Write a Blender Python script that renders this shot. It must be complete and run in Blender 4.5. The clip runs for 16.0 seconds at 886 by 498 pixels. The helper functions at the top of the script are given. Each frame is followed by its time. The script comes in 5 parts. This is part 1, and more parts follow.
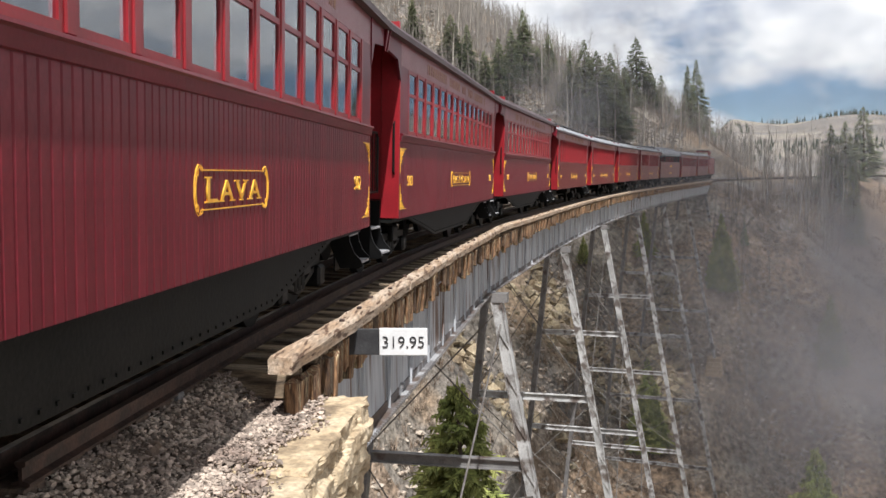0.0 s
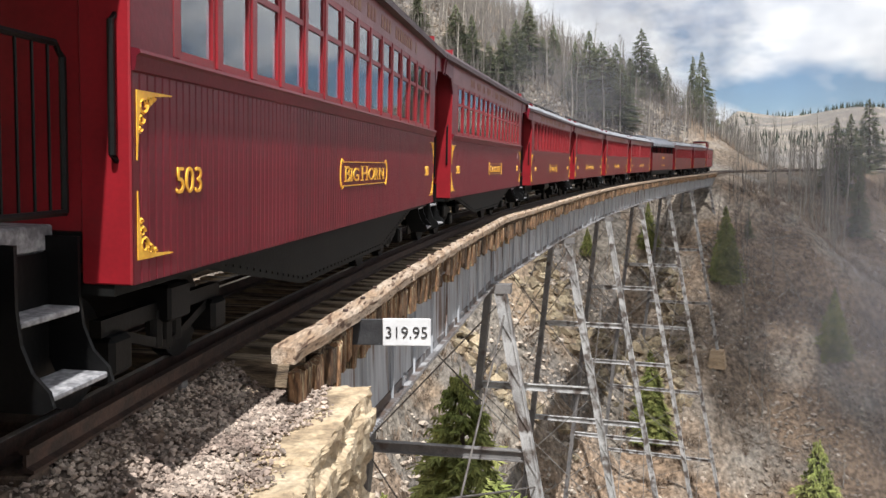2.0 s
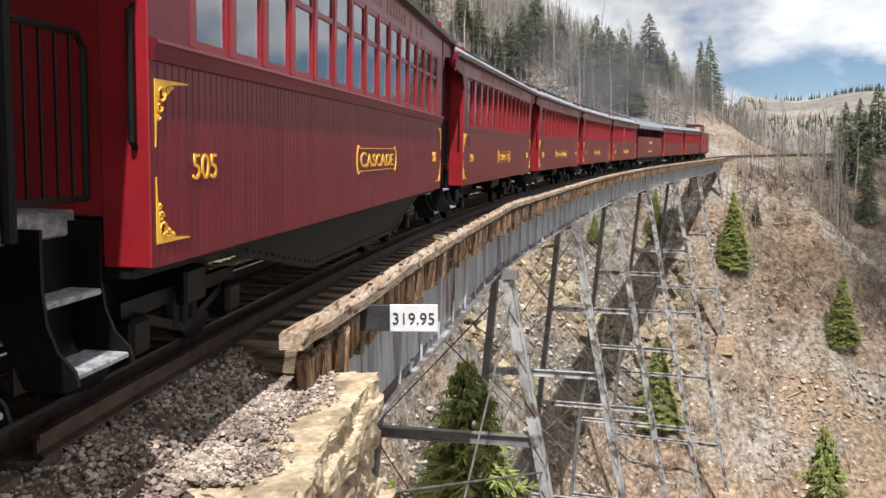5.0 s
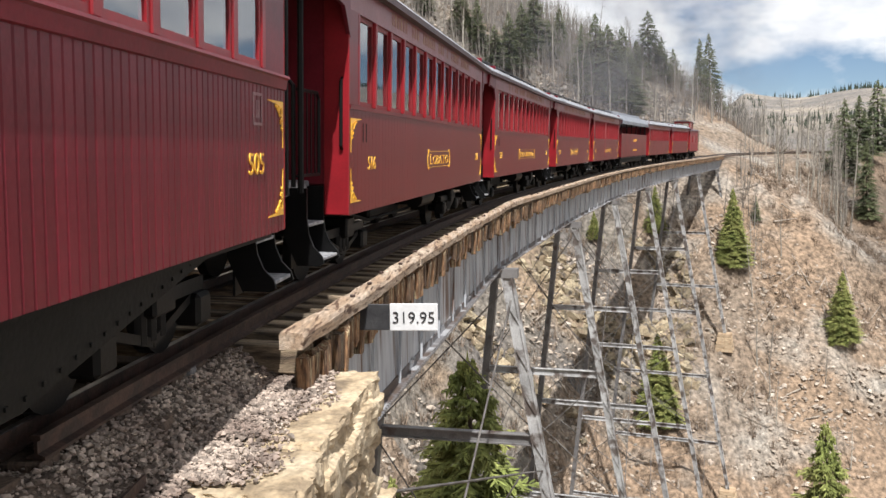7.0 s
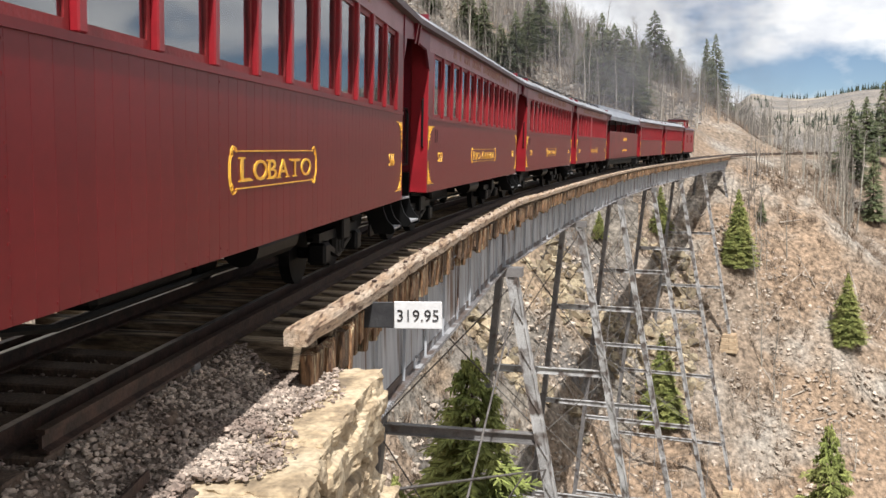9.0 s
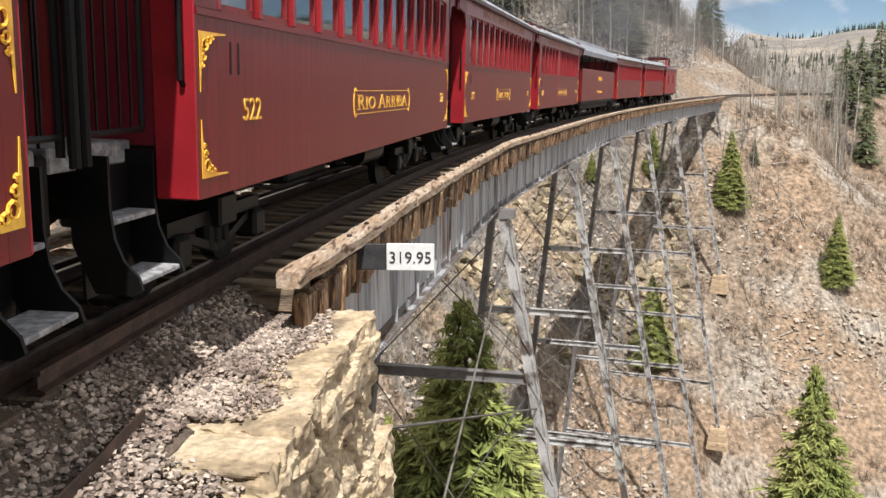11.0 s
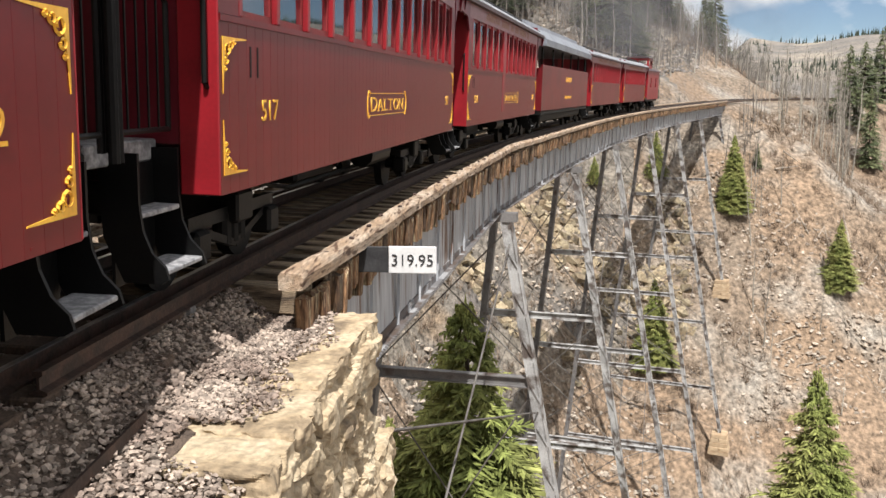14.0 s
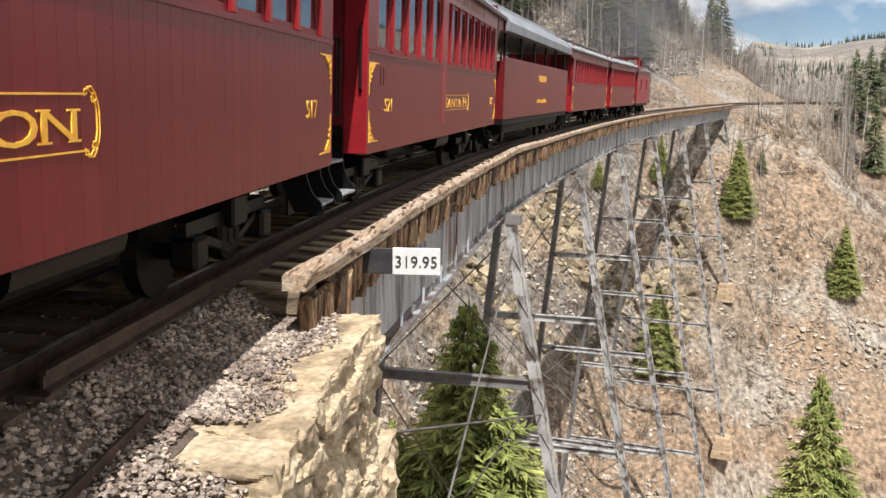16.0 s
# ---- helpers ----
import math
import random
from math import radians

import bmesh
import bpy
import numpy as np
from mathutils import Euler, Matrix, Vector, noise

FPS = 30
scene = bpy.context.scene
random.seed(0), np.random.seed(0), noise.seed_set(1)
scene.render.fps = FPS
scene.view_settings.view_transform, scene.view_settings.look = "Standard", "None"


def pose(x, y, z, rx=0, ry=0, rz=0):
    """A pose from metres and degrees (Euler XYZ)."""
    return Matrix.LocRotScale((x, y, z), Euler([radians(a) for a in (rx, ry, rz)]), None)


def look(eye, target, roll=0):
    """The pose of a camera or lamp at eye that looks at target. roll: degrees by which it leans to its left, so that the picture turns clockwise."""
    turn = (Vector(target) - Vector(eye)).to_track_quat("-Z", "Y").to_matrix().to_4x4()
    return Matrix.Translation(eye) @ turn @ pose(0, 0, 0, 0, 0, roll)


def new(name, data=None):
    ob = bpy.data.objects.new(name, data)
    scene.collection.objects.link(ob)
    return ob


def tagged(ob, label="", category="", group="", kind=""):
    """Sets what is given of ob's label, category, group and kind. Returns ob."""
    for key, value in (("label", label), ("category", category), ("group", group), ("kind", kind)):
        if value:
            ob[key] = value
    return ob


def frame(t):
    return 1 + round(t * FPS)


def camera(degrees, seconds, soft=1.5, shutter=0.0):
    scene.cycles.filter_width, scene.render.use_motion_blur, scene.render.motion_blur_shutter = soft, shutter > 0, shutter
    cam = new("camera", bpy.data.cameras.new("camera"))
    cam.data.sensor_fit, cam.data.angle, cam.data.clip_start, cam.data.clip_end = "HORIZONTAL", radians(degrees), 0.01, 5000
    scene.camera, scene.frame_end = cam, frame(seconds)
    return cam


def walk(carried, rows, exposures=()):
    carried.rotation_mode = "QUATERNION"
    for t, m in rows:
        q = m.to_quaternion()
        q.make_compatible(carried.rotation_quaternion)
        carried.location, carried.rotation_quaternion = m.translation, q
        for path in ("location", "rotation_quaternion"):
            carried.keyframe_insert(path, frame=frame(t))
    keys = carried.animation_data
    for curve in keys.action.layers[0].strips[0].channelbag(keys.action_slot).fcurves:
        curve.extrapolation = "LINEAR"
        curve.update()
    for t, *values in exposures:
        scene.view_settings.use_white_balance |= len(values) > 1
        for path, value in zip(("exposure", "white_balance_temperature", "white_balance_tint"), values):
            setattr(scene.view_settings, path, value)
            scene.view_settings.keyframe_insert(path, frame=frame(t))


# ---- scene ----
cam = camera(54.0, 16.0)
EYE = 1.383
PATH = [
    (0.0, pose(0, 0, EYE, 85.85, 0.51, 0.35)),
    (0.5, pose(0, 0, EYE, 85.81, 0.24, 0.37)),
    (1.0, pose(0, 0, EYE, 85.67, 0.09, 0.40)),
    (1.5, pose(0, 0, EYE, 85.45, 0.18, 0.45)),
    (2.0, pose(0, 0, EYE, 85.24, 0.21, 0.62)),
    (2.5, pose(0, 0, EYE, 85.02, 0.10, 0.79)),
    (3.0, pose(0, 0, EYE, 84.76, 0.06, 0.96)),
    (3.5, pose(0, 0, EYE, 84.49, -0.05, 1.07)),
    (4.0, pose(0, 0, EYE, 84.41, 0.04, 1.09)),
    (6.5, pose(0, 0, EYE, 84.23, 0.72, 0.97)),
    (7.0, pose(0, 0, EYE, 84.25, 0.63, 1.01)),
    (7.5, pose(0, 0, EYE, 84.31, 0.57, 1.10)),
    (8.0, pose(0, 0, EYE, 84.37, 0.47, 1.29)),
    (8.5, pose(0, 0, EYE, 84.36, 0.32, 1.38)),
    (9.0, pose(0, 0, EYE, 84.14, 0.20, 1.38)),
    (9.5, pose(0, 0, EYE, 82.66, 0.21, 1.17)),
    (10.0, pose(0, 0, EYE, 80.68, 0.22, 0.79)),
    (12.5, pose(0, 0, EYE, 80.21, 0.08, 1.02)),
    (13.0, pose(0, 0, EYE, 80.27, -0.05, 0.92)),
    (13.5, pose(0, 0, EYE, 80.38, -0.06, 0.90)),
    (14.0, pose(0, 0, EYE, 80.51, -0.12, 1.06)),
    (14.5, pose(0, 0, EYE, 80.58, -0.19, 1.17)),
    (15.0, pose(0, 0, EYE, 80.63, -0.19, 1.23)),
    (15.5, pose(0, 0, EYE, 80.68, -0.34, 1.31)),
    (16.0, pose(0, 0, EYE, 80.63, -0.43, 1.37)),
]
walk(cam, PATH, ((0.0, 0.57, 6280, 10), (4.0, 0.52, 6280, 10), (8.5, 0.52, 6360, 10), (12.5, 0.54, 6500, 10), (16.0, 0.54, 6500, 10)))

# ---- world, sun ----
SUN = Vector((0.085, -0.68, 1.0)).normalized()
world = bpy.data.worlds.new("world")
scene.world = world
world.use_nodes = True
wn, wl = world.node_tree.nodes, world.node_tree.links
wn.clear()
w_out, w_bg = wn.new("ShaderNodeOutputWorld"), wn.new("ShaderNodeBackground")
w_sky = wn.new("ShaderNodeTexSky")
w_sky.sky_type, w_sky.sun_disc = "NISHITA", False
w_sky.sun_elevation = math.asin(SUN.z)
w_sky.sun_rotation = math.atan2(SUN.x, SUN.y)
w_sky.altitude, w_sky.dust_density = 3000, 0.6
w_co, w_map = wn.new("ShaderNodeTexCoord"), wn.new("ShaderNodeMapping")
w_map.inputs["Scale"].default_value = (1.9, 1.9, 4.0)
w_map.inputs["Location"].default_value = (0.35, 0.1, 0.22)
w_noise = wn.new("ShaderNodeTexNoise")
w_noise.inputs["Scale"].default_value, w_noise.inputs["Detail"].default_value = 2.8, 8.0
w_noise.inputs["Roughness"].default_value = 0.52
w_ramp = wn.new("ShaderNodeValToRGB")
w_ramp.color_ramp.elements[0].position, w_ramp.color_ramp.elements[1].position = 0.34, 0.47
w_shade = wn.new("ShaderNodeTexNoise")
w_shade.inputs["Scale"].default_value, w_shade.inputs["Detail"].default_value = 4.6, 7.0
w_cloud = wn.new("ShaderNodeValToRGB")
w_cloud.color_ramp.elements[0].position, w_cloud.color_ramp.elements[1].position = 0.38, 0.6
w_cloud.color_ramp.elements[0].color, w_cloud.color_ramp.elements[1].color = (8.6, 8.9, 9.6, 1), (13.6, 13.5, 13.3, 1)
w_mix = wn.new("ShaderNodeMixRGB")
wl.new(w_co.outputs["Generated"], w_map.inputs["Vector"])
wl.new(w_map.outputs["Vector"], w_noise.inputs["Vector"])
wl.new(w_map.outputs["Vector"], w_shade.inputs["Vector"])
w_sep, w_low, w_add = wn.new("ShaderNodeSeparateXYZ"), wn.new("ShaderNodeMapRange"), wn.new("ShaderNodeMath")
w_low.inputs["From Min"].default_value, w_low.inputs["From Max"].default_value = 0.04, 0.2
w_low.inputs["To Min"].default_value, w_low.inputs["To Max"].default_value = -0.12, 0.05
wl.new(w_co.outputs["Generated"], w_sep.inputs["Vector"])
wl.new(w_sep.outputs["Z"], w_low.inputs["Value"])
wl.new(w_low.outputs["Result"], w_add.inputs[0])
wl.new(w_noise.outputs["Fac"], w_add.inputs[1])
wl.new(w_add.outputs["Value"], w_ramp.inputs["Fac"])
wl.new(w_shade.outputs["Fac"], w_cloud.inputs["Fac"])
wl.new(w_ramp.outputs["Color"], w_mix.inputs["Fac"])
wl.new(w_sky.outputs["Color"], w_mix.inputs["Color1"])
wl.new(w_cloud.outputs["Color"], w_mix.inputs["Color2"])
wl.new(w_mix.outputs["Color"], w_bg.inputs["Color"])
w_bg.inputs["Strength"].default_value = 0.06
wl.new(w_bg.outputs["Background"], w_out.inputs["Surface"])
sun = new("sun", bpy.data.lights.new("sun", "SUN"))
sun.data.energy, sun.data.angle, sun.data.color = 5.0, radians(0.5), (1.0, 0.965, 0.92)
sun.matrix_world = look((0, 0, 60), Vector((0, 0, 60)) - SUN)

# ---- materials ----
def material(name, base, rough=0.6, metal=0.0, second=None, scale=4.0, spread=(0.4, 0.6), stretch=(1, 1, 1),
             fine=0.25, fine_scale=40.0, bump=0.2, bump_scale=30.0, third=None, third_scale=1.0, third_spread=(0.55, 0.7),
             pieces=0.0, islands=False, spec=0.5, coat=0.0, bump_dist=0.02):
    m = bpy.data.materials.new(name)
    m.use_nodes = True
    n, l = m.node_tree.nodes, m.node_tree.links
    b = n["Principled BSDF"]
    b.inputs["Roughness"].default_value, b.inputs["Metallic"].default_value = rough, metal
    b.inputs["Specular IOR Level"].default_value, b.inputs["Coat Weight"].default_value = spec, coat
    co, mp = n.new("ShaderNodeTexCoord"), n.new("ShaderNodeMapping")
    mp.inputs["Scale"].default_value = stretch
    l.new(co.outputs["Object"], mp.inputs["Vector"])

    def grain(sc, detail=5.0):
        t = n.new("ShaderNodeTexNoise")
        t.inputs["Scale"].default_value, t.inputs["Detail"].default_value = sc, detail
        l.new(mp.outputs["Vector"], t.inputs["Vector"])
        return t.outputs["Fac"]

    def ramp(fac, lo, hi):
        r = n.new("ShaderNodeMapRange")
        r.inputs["From Min"].default_value, r.inputs["From Max"].default_value = lo, hi
        l.new(fac, r.inputs["Value"])
        return r.outputs["Result"]

    def mix(kind, fac, a, c):
        x = n.new("ShaderNodeMixRGB")
        x.blend_type = kind
        for socket, v in ((x.inputs["Fac"], fac), (x.inputs["Color1"], a), (x.inputs["Color2"], c)):
            if isinstance(v, (int, float)):
                socket.default_value = v
            elif isinstance(v, tuple):
                socket.default_value = (*v, 1)
            else:
                l.new(v, socket)
        return x.outputs["Color"]

    col = mix("MIX", ramp(grain(scale), *spread), base, second or tuple(c * 0.75 for c in base))
    if third:
        col = mix("MIX", ramp(grain(third_scale, 7.0), *third_spread), col, third)
    if fine:
        g = n.new("ShaderNodeMapRange")
        g.inputs["From Min"].default_value, g.inputs["From Max"].default_value = 0.3, 0.7
        g.inputs["To Min"].default_value, g.inputs["To Max"].default_value = 1 - fine, 1 + fine
        l.new(grain(fine_scale), g.inputs["Value"])
        cmb = n.new("ShaderNodeCombineColor")
        for k in ("Red", "Green", "Blue"):
            l.new(g.outputs["Result"], cmb.inputs[k])
        col = mix("MULTIPLY", 1.0, col, cmb.outputs["Color"])
    if pieces:
        src = n.new("ShaderNodeNewGeometry").outputs["Random Per Island"] if islands else n.new("ShaderNodeObjectInfo").outputs["Random"]
        g = n.new("ShaderNodeMapRange")
        g.inputs["To Min"].default_value, g.inputs["To Max"].default_value = 1 - pieces, 1 + pieces
        l.new(src, g.inputs["Value"])
        cmb = n.new("ShaderNodeCombineColor")
        for k in ("Red", "Green", "Blue"):
            l.new(g.outputs["Result"], cmb.inputs[k])
        col = mix("MULTIPLY", 1.0, col, cmb.outputs["Color"])
    l.new(col, b.inputs["Base Color"])
    if bump:
        bp = n.new("ShaderNodeBump")
        bp.inputs["Strength"].default_value, bp.inputs["Distance"].default_value = bump, bump_dist
        l.new(grain(bump_scale), bp.inputs["Height"])
        l.new(bp.outputs["Normal"], b.inputs["Normal"])
    return m


MAROON = material("maroon_paint", (0.145, 0.0125, 0.022), 0.38, second=(0.112, 0.0095, 0.017), scale=1.2, fine=0.12, fine_scale=25, bump=0.05, pieces=0.16, spec=0.28)
MAROON_STEEL = material("maroon_steel", (0.155, 0.0113, 0.0141), 0.36, second=(0.113, 0.00846, 0.0113), scale=0.9, fine=0.08, fine_scale=14, bump=0.06, bump_scale=5, pieces=0.07, spec=0.3)
# faded maroon, lifted towards pink to stand in for reflected sky
FASCIA = material("letterboard_paint_sky_sheen", (0.25, 0.085, 0.095), 0.4, second=(0.19, 0.055, 0.062), scale=2, fine=0.15)
RED = material("red_trim_paint", (0.248, 0.0096, 0.016), 0.4, second=(0.192, 0.008, 0.0128), scale=2, fine=0.08, bump=0.03)
RED_DARK = material("red_interior_paint", (0.2, 0.012, 0.014), 0.5, scale=2, fine=0.1)
WORN_GOLD = material("worn_letter_paint", (0.3, 0.16, 0.09), 0.6, second=(0.22, 0.08, 0.06), scale=12, fine=0.2, bump=0)
GOLD = material("gold_leaf_paint", (0.88, 0.5, 0.055), 0.4, second=(0.78, 0.38, 0.035), scale=9, fine=0.1, bump=0)
BLACK = material("black_iron", (0.00252, 0.00252, 0.0028), 0.5, second=(0.00392, 0.00392, 0.00392), scale=6, fine=0.3, bump=0.1, spec=0.2)
UNDER = material("underframe_paint", (0.00504, 0.00532, 0.00504), 0.6, second=(0.00784, 0.00784, 0.00728), scale=2.5, fine=0.3, bump=0.15, spec=0.15)
PLAQUE = material("faded_plaque", (0.3, 0.19, 0.2), 0.5, second=(0.22, 0.1, 0.11), scale=20, fine=0.2, bump=0)
TREAD = material("worn_step_tread", (0.32, 0.32, 0.33), 0.7, second=(0.16, 0.16, 0.17), scale=14, fine=0.3)
ROOF = material("grey_roof_canvas", (0.272, 0.28, 0.304), 0.6, second=(0.192, 0.2, 0.216), scale=1.5, fine=0.15, third=(0.08, 0.08, 0.08), third_scale=2)
ROOF_EDGE = material("dark_roof_edge", (0.07, 0.045, 0.05), 0.6, scale=3, fine=0.2)
RAIL = material("rail_steel", (0.07, 0.04, 0.03), 0.55, 0.3, second=(0.035, 0.022, 0.018), scale=8, fine=0.3)
RAIL_TOP = material("polished_railhead", (0.4, 0.39, 0.38), 0.3, 0.9, scale=8, fine=0.1)
GIRDER = material("faded_silver_girder_paint", (0.39, 0.4, 0.42), 0.55, second=(0.283, 0.298, 0.317), scale=2.0, stretch=(2.2, 2.2, 0.22), fine=0.2, fine_scale=7,
                  third=(0.127, 0.0732, 0.0488), third_scale=2.6, third_spread=(0.57, 0.66), bump=0.1)
FLANGE = material("rusting_flange_paint", (0.136, 0.132, 0.136), 0.65, second=(0.08, 0.056, 0.044), scale=3, fine=0.3, third=(0.288, 0.288, 0.296), third_scale=2.2, third_spread=(0.52, 0.6))
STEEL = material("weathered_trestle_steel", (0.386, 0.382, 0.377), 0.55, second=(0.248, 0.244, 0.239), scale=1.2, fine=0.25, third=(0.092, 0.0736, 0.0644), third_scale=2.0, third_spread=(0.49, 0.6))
ROD = material("dark_brace_rod", (0.07, 0.06, 0.055), 0.7, second=(0.13, 0.12, 0.11), scale=1.5, fine=0.2)
# darker copy of the steel; the shade on the left legs is in its colour
STEEL_DARK = material("dark_and_shaded_steel", (0.112, 0.108, 0.108), 0.6, second=(0.16, 0.152, 0.148), scale=1.5, fine=0.25, third=(0.064, 0.044, 0.036), third_scale=2)
TIMBER = material("bleached_timber", (0.464, 0.368, 0.28), 0.85, second=(0.336, 0.232, 0.152), scale=1.6, stretch=(5, 0.7, 5), fine=0.4, fine_scale=9, third=(0.104, 0.056, 0.032), third_scale=4, third_spread=(0.55, 0.62), bump=0.7, pieces=0.12)
TIE = material("creosoted_tie", (0.096, 0.064, 0.044), 0.9, second=(0.056, 0.0384, 0.0288), scale=3, fine=0.4, fine_scale=30, bump=0.6, pieces=0.3)
DECK_TIE = material("bleached_deck_tie", (0.264, 0.2, 0.132), 0.9, second=(0.128, 0.092, 0.06), scale=2.2, stretch=(0.7, 6, 4), fine=0.45, fine_scale=14, third=(0.048, 0.0336, 0.024), third_scale=2.5, third_spread=(0.5, 0.62), bump=0.7, pieces=0.45)
TIE_END = material("weathered_tie_end", (0.216, 0.12, 0.06), 0.9, second=(0.056, 0.0256, 0.0144), scale=3.5, stretch=(6, 6, 1), fine=0.45, fine_scale=12, third=(0.368, 0.296, 0.176), third_scale=3, third_spread=(0.5, 0.62), bump=0.8, pieces=0.7)
SANDSTONE = material("cream_sandstone", (0.48, 0.392, 0.272), 0.92, second=(0.368, 0.28, 0.176), scale=2.4, stretch=(1, 1, 0.8), fine=0.28, fine_scale=22, third=(0.16, 0.12, 0.08), third_scale=2.3, third_spread=(0.57, 0.68), bump=0.8, bump_scale=16, pieces=0.1, bump_dist=0.03)
PIER = material("pier_masonry", (0.4, 0.304, 0.2), 0.9, second=(0.32, 0.224, 0.136), scale=2, fine=0.2, bump=0.5, pieces=0.15)
BALLAST = material("ballast_stone", (0.35, 0.285, 0.235), 0.9, second=(0.185, 0.14, 0.115), scale=3, fine=0.25, bump=0.3, pieces=0.55, islands=True)
EARTH = material("gravel_earth", (0.112, 0.08, 0.06), 0.95, second=(0.072, 0.052, 0.04), scale=6, fine=0.4, fine_scale=60, bump=0.8, bump_scale=50)
SIGN_WHITE = material("white_enamel", (0.64, 0.64, 0.64), 0.5, second=(0.576, 0.576, 0.576), scale=6, fine=0.04, bump=0)
SIGN_BLACK = material("black_sign_paint", (0.02, 0.02, 0.022), 0.5, second=(0.035, 0.035, 0.037), scale=6, fine=0.15)
BARK = material("spruce_bark", (0.1, 0.075, 0.06), 0.9, scale=8, fine=0.3)
NEEDLE = material("spruce_needles", (0.138, 0.16, 0.0463), 0.8, second=(0.242, 0.248, 0.0828), scale=0.7, fine=0.4, fine_scale=7, bump=0, pieces=0.5, islands=True, spec=0.15)
NEEDLE_DARK = material("dark_spruce_needles", (0.0861, 0.107, 0.0586), 0.85, second=(0.138, 0.151, 0.0774), scale=0.5, fine=0.4, fine_scale=5, bump=0, pieces=0.45, islands=True, spec=0.1)
# greyer green: distance haze is mixed into this colour
NEEDLE_FAR = material("hazy_far_needles", (0.055, 0.068, 0.05), 0.9, scale=0.4, fine=0.3, fine_scale=2, bump=0, pieces=0.35, islands=True, spec=0.1)
ASPEN = material("aspen_bark", (0.32, 0.296, 0.248), 0.85, second=(0.224, 0.2, 0.168), scale=2, fine=0.25, fine_scale=12, third=(0.072, 0.064, 0.056), third_scale=6, third_spread=(0.58, 0.64), bump=0.1, pieces=0.35)
TWIG = material("bare_twigs", (0.171, 0.152, 0.133), 0.9, scale=2, fine=0.2, bump=0, pieces=0.35, islands=True)
BRUSH = material("bare_brush", (0.216, 0.16, 0.116), 0.9, scale=2, fine=0.3, bump=0, pieces=0.4, islands=True)
ROCK = material("talus_rock", (0.368, 0.32, 0.264), 0.95, second=(0.288, 0.232, 0.184), scale=1.2, fine=0.25, fine_scale=6, bump=0.5, bump_scale=4, pieces=0.4, islands=True)
SLOPE = material("dry_hillside", (0.24, 0.17, 0.114), 0.97, second=(0.2, 0.156, 0.116), scale=0.045, spread=(0.42, 0.58), fine=0.6, fine_scale=1.9, third=(0.288, 0.256, 0.216), third_scale=0.11, third_spread=(0.5, 0.66), bump=1.0, bump_scale=2.6, bump_dist=0.5)
# grey stone; also stands in for cloud shade and haze on the hill
SCREE = material("grey_scree", (0.218, 0.199, 0.18), 0.95, second=(0.142, 0.128, 0.114), scale=1.2, fine=0.3, fine_scale=6, bump=0.4, bump_scale=4, pieces=0.5, islands=True)
FAR = material("far_wooded_hills", (0.19, 0.165, 0.14), 0.97, second=(0.13, 0.12, 0.11), scale=0.02, spread=(0.42, 0.58), fine=0.45, fine_scale=0.25, third=(0.26, 0.225, 0.18), third_scale=0.012, third_spread=(0.52, 0.62), bump=0.6, bump_scale=0.3, bump_dist=2.0)
# grey scree ground, with the hill's cloud shade and haze in its colour
UPPER = material("shaded_grey_scree_hillside", (0.198, 0.173, 0.141), 0.97, second=(0.131, 0.117, 0.105), scale=0.09, spread=(0.4, 0.6), fine=0.55, fine_scale=1.6, third=(0.261, 0.194, 0.131), third_scale=0.07, third_spread=(0.56, 0.64), bump=1.0, bump_scale=2.2, bump_dist=0.6)
LOG = material("fallen_log_wood", (0.36, 0.312, 0.256), 0.9, second=(0.24, 0.2, 0.16), scale=2, fine=0.2, bump=0.2, pieces=0.2, islands=True)
OUTCROP = material("yellowish_outcrop", (0.288, 0.24, 0.16), 0.95, second=(0.2, 0.152, 0.096), scale=0.8, fine=0.35, fine_scale=4, third=(0.096, 0.08, 0.064), third_scale=1.2, third_spread=(0.55, 0.65), bump=0.7, bump_scale=3, pieces=0.45, islands=True)

GLASS = bpy.data.materials.new("window_glass")
GLASS.use_nodes = True
gn, gl = GLASS.node_tree.nodes, GLASS.node_tree.links
gn.remove(gn["Principled BSDF"])
g_clear, g_gloss, g_mix, g_fres = gn.new("ShaderNodeBsdfTransparent"), gn.new("ShaderNodeBsdfGlossy"), gn.new("ShaderNodeMixShader"), gn.new("ShaderNodeFresnel")
g_clear.inputs["Color"].default_value = (0.62, 0.66, 0.66, 1)
g_gloss.inputs["Roughness"].default_value = 0.03
g_gloss.inputs["Color"].default_value = (0.95, 0.97, 1.0, 1)
g_fres.inputs["IOR"].default_value = 3.0
gl.new(g_fres.outputs["Fac"], g_mix.inputs["Fac"])
gl.new(g_clear.outputs["BSDF"], g_mix.inputs[1])
gl.new(g_gloss.outputs["BSDF"], g_mix.inputs[2])
gl.new(g_mix.outputs["Shader"], gn["Material Output"].inputs["Surface"])


# ---- mesh helpers ----
def box(bm, lo, hi, bevel=0.0):
    """An axis-aligned box, its edges cut by bevel metres."""
    lo, hi = Vector(lo), Vector(hi)
    r = bmesh.ops.create_cube(bm, size=1.0, matrix=Matrix.Translation((lo + hi) / 2) @ Matrix.Diagonal((*(hi - lo), 1)))
    if bevel:
        es = list({e for v in r["verts"] for e in v.link_edges})
        bmesh.ops.bevel(bm, geom=es, offset=bevel, segments=1, affect="EDGES")
    return bm


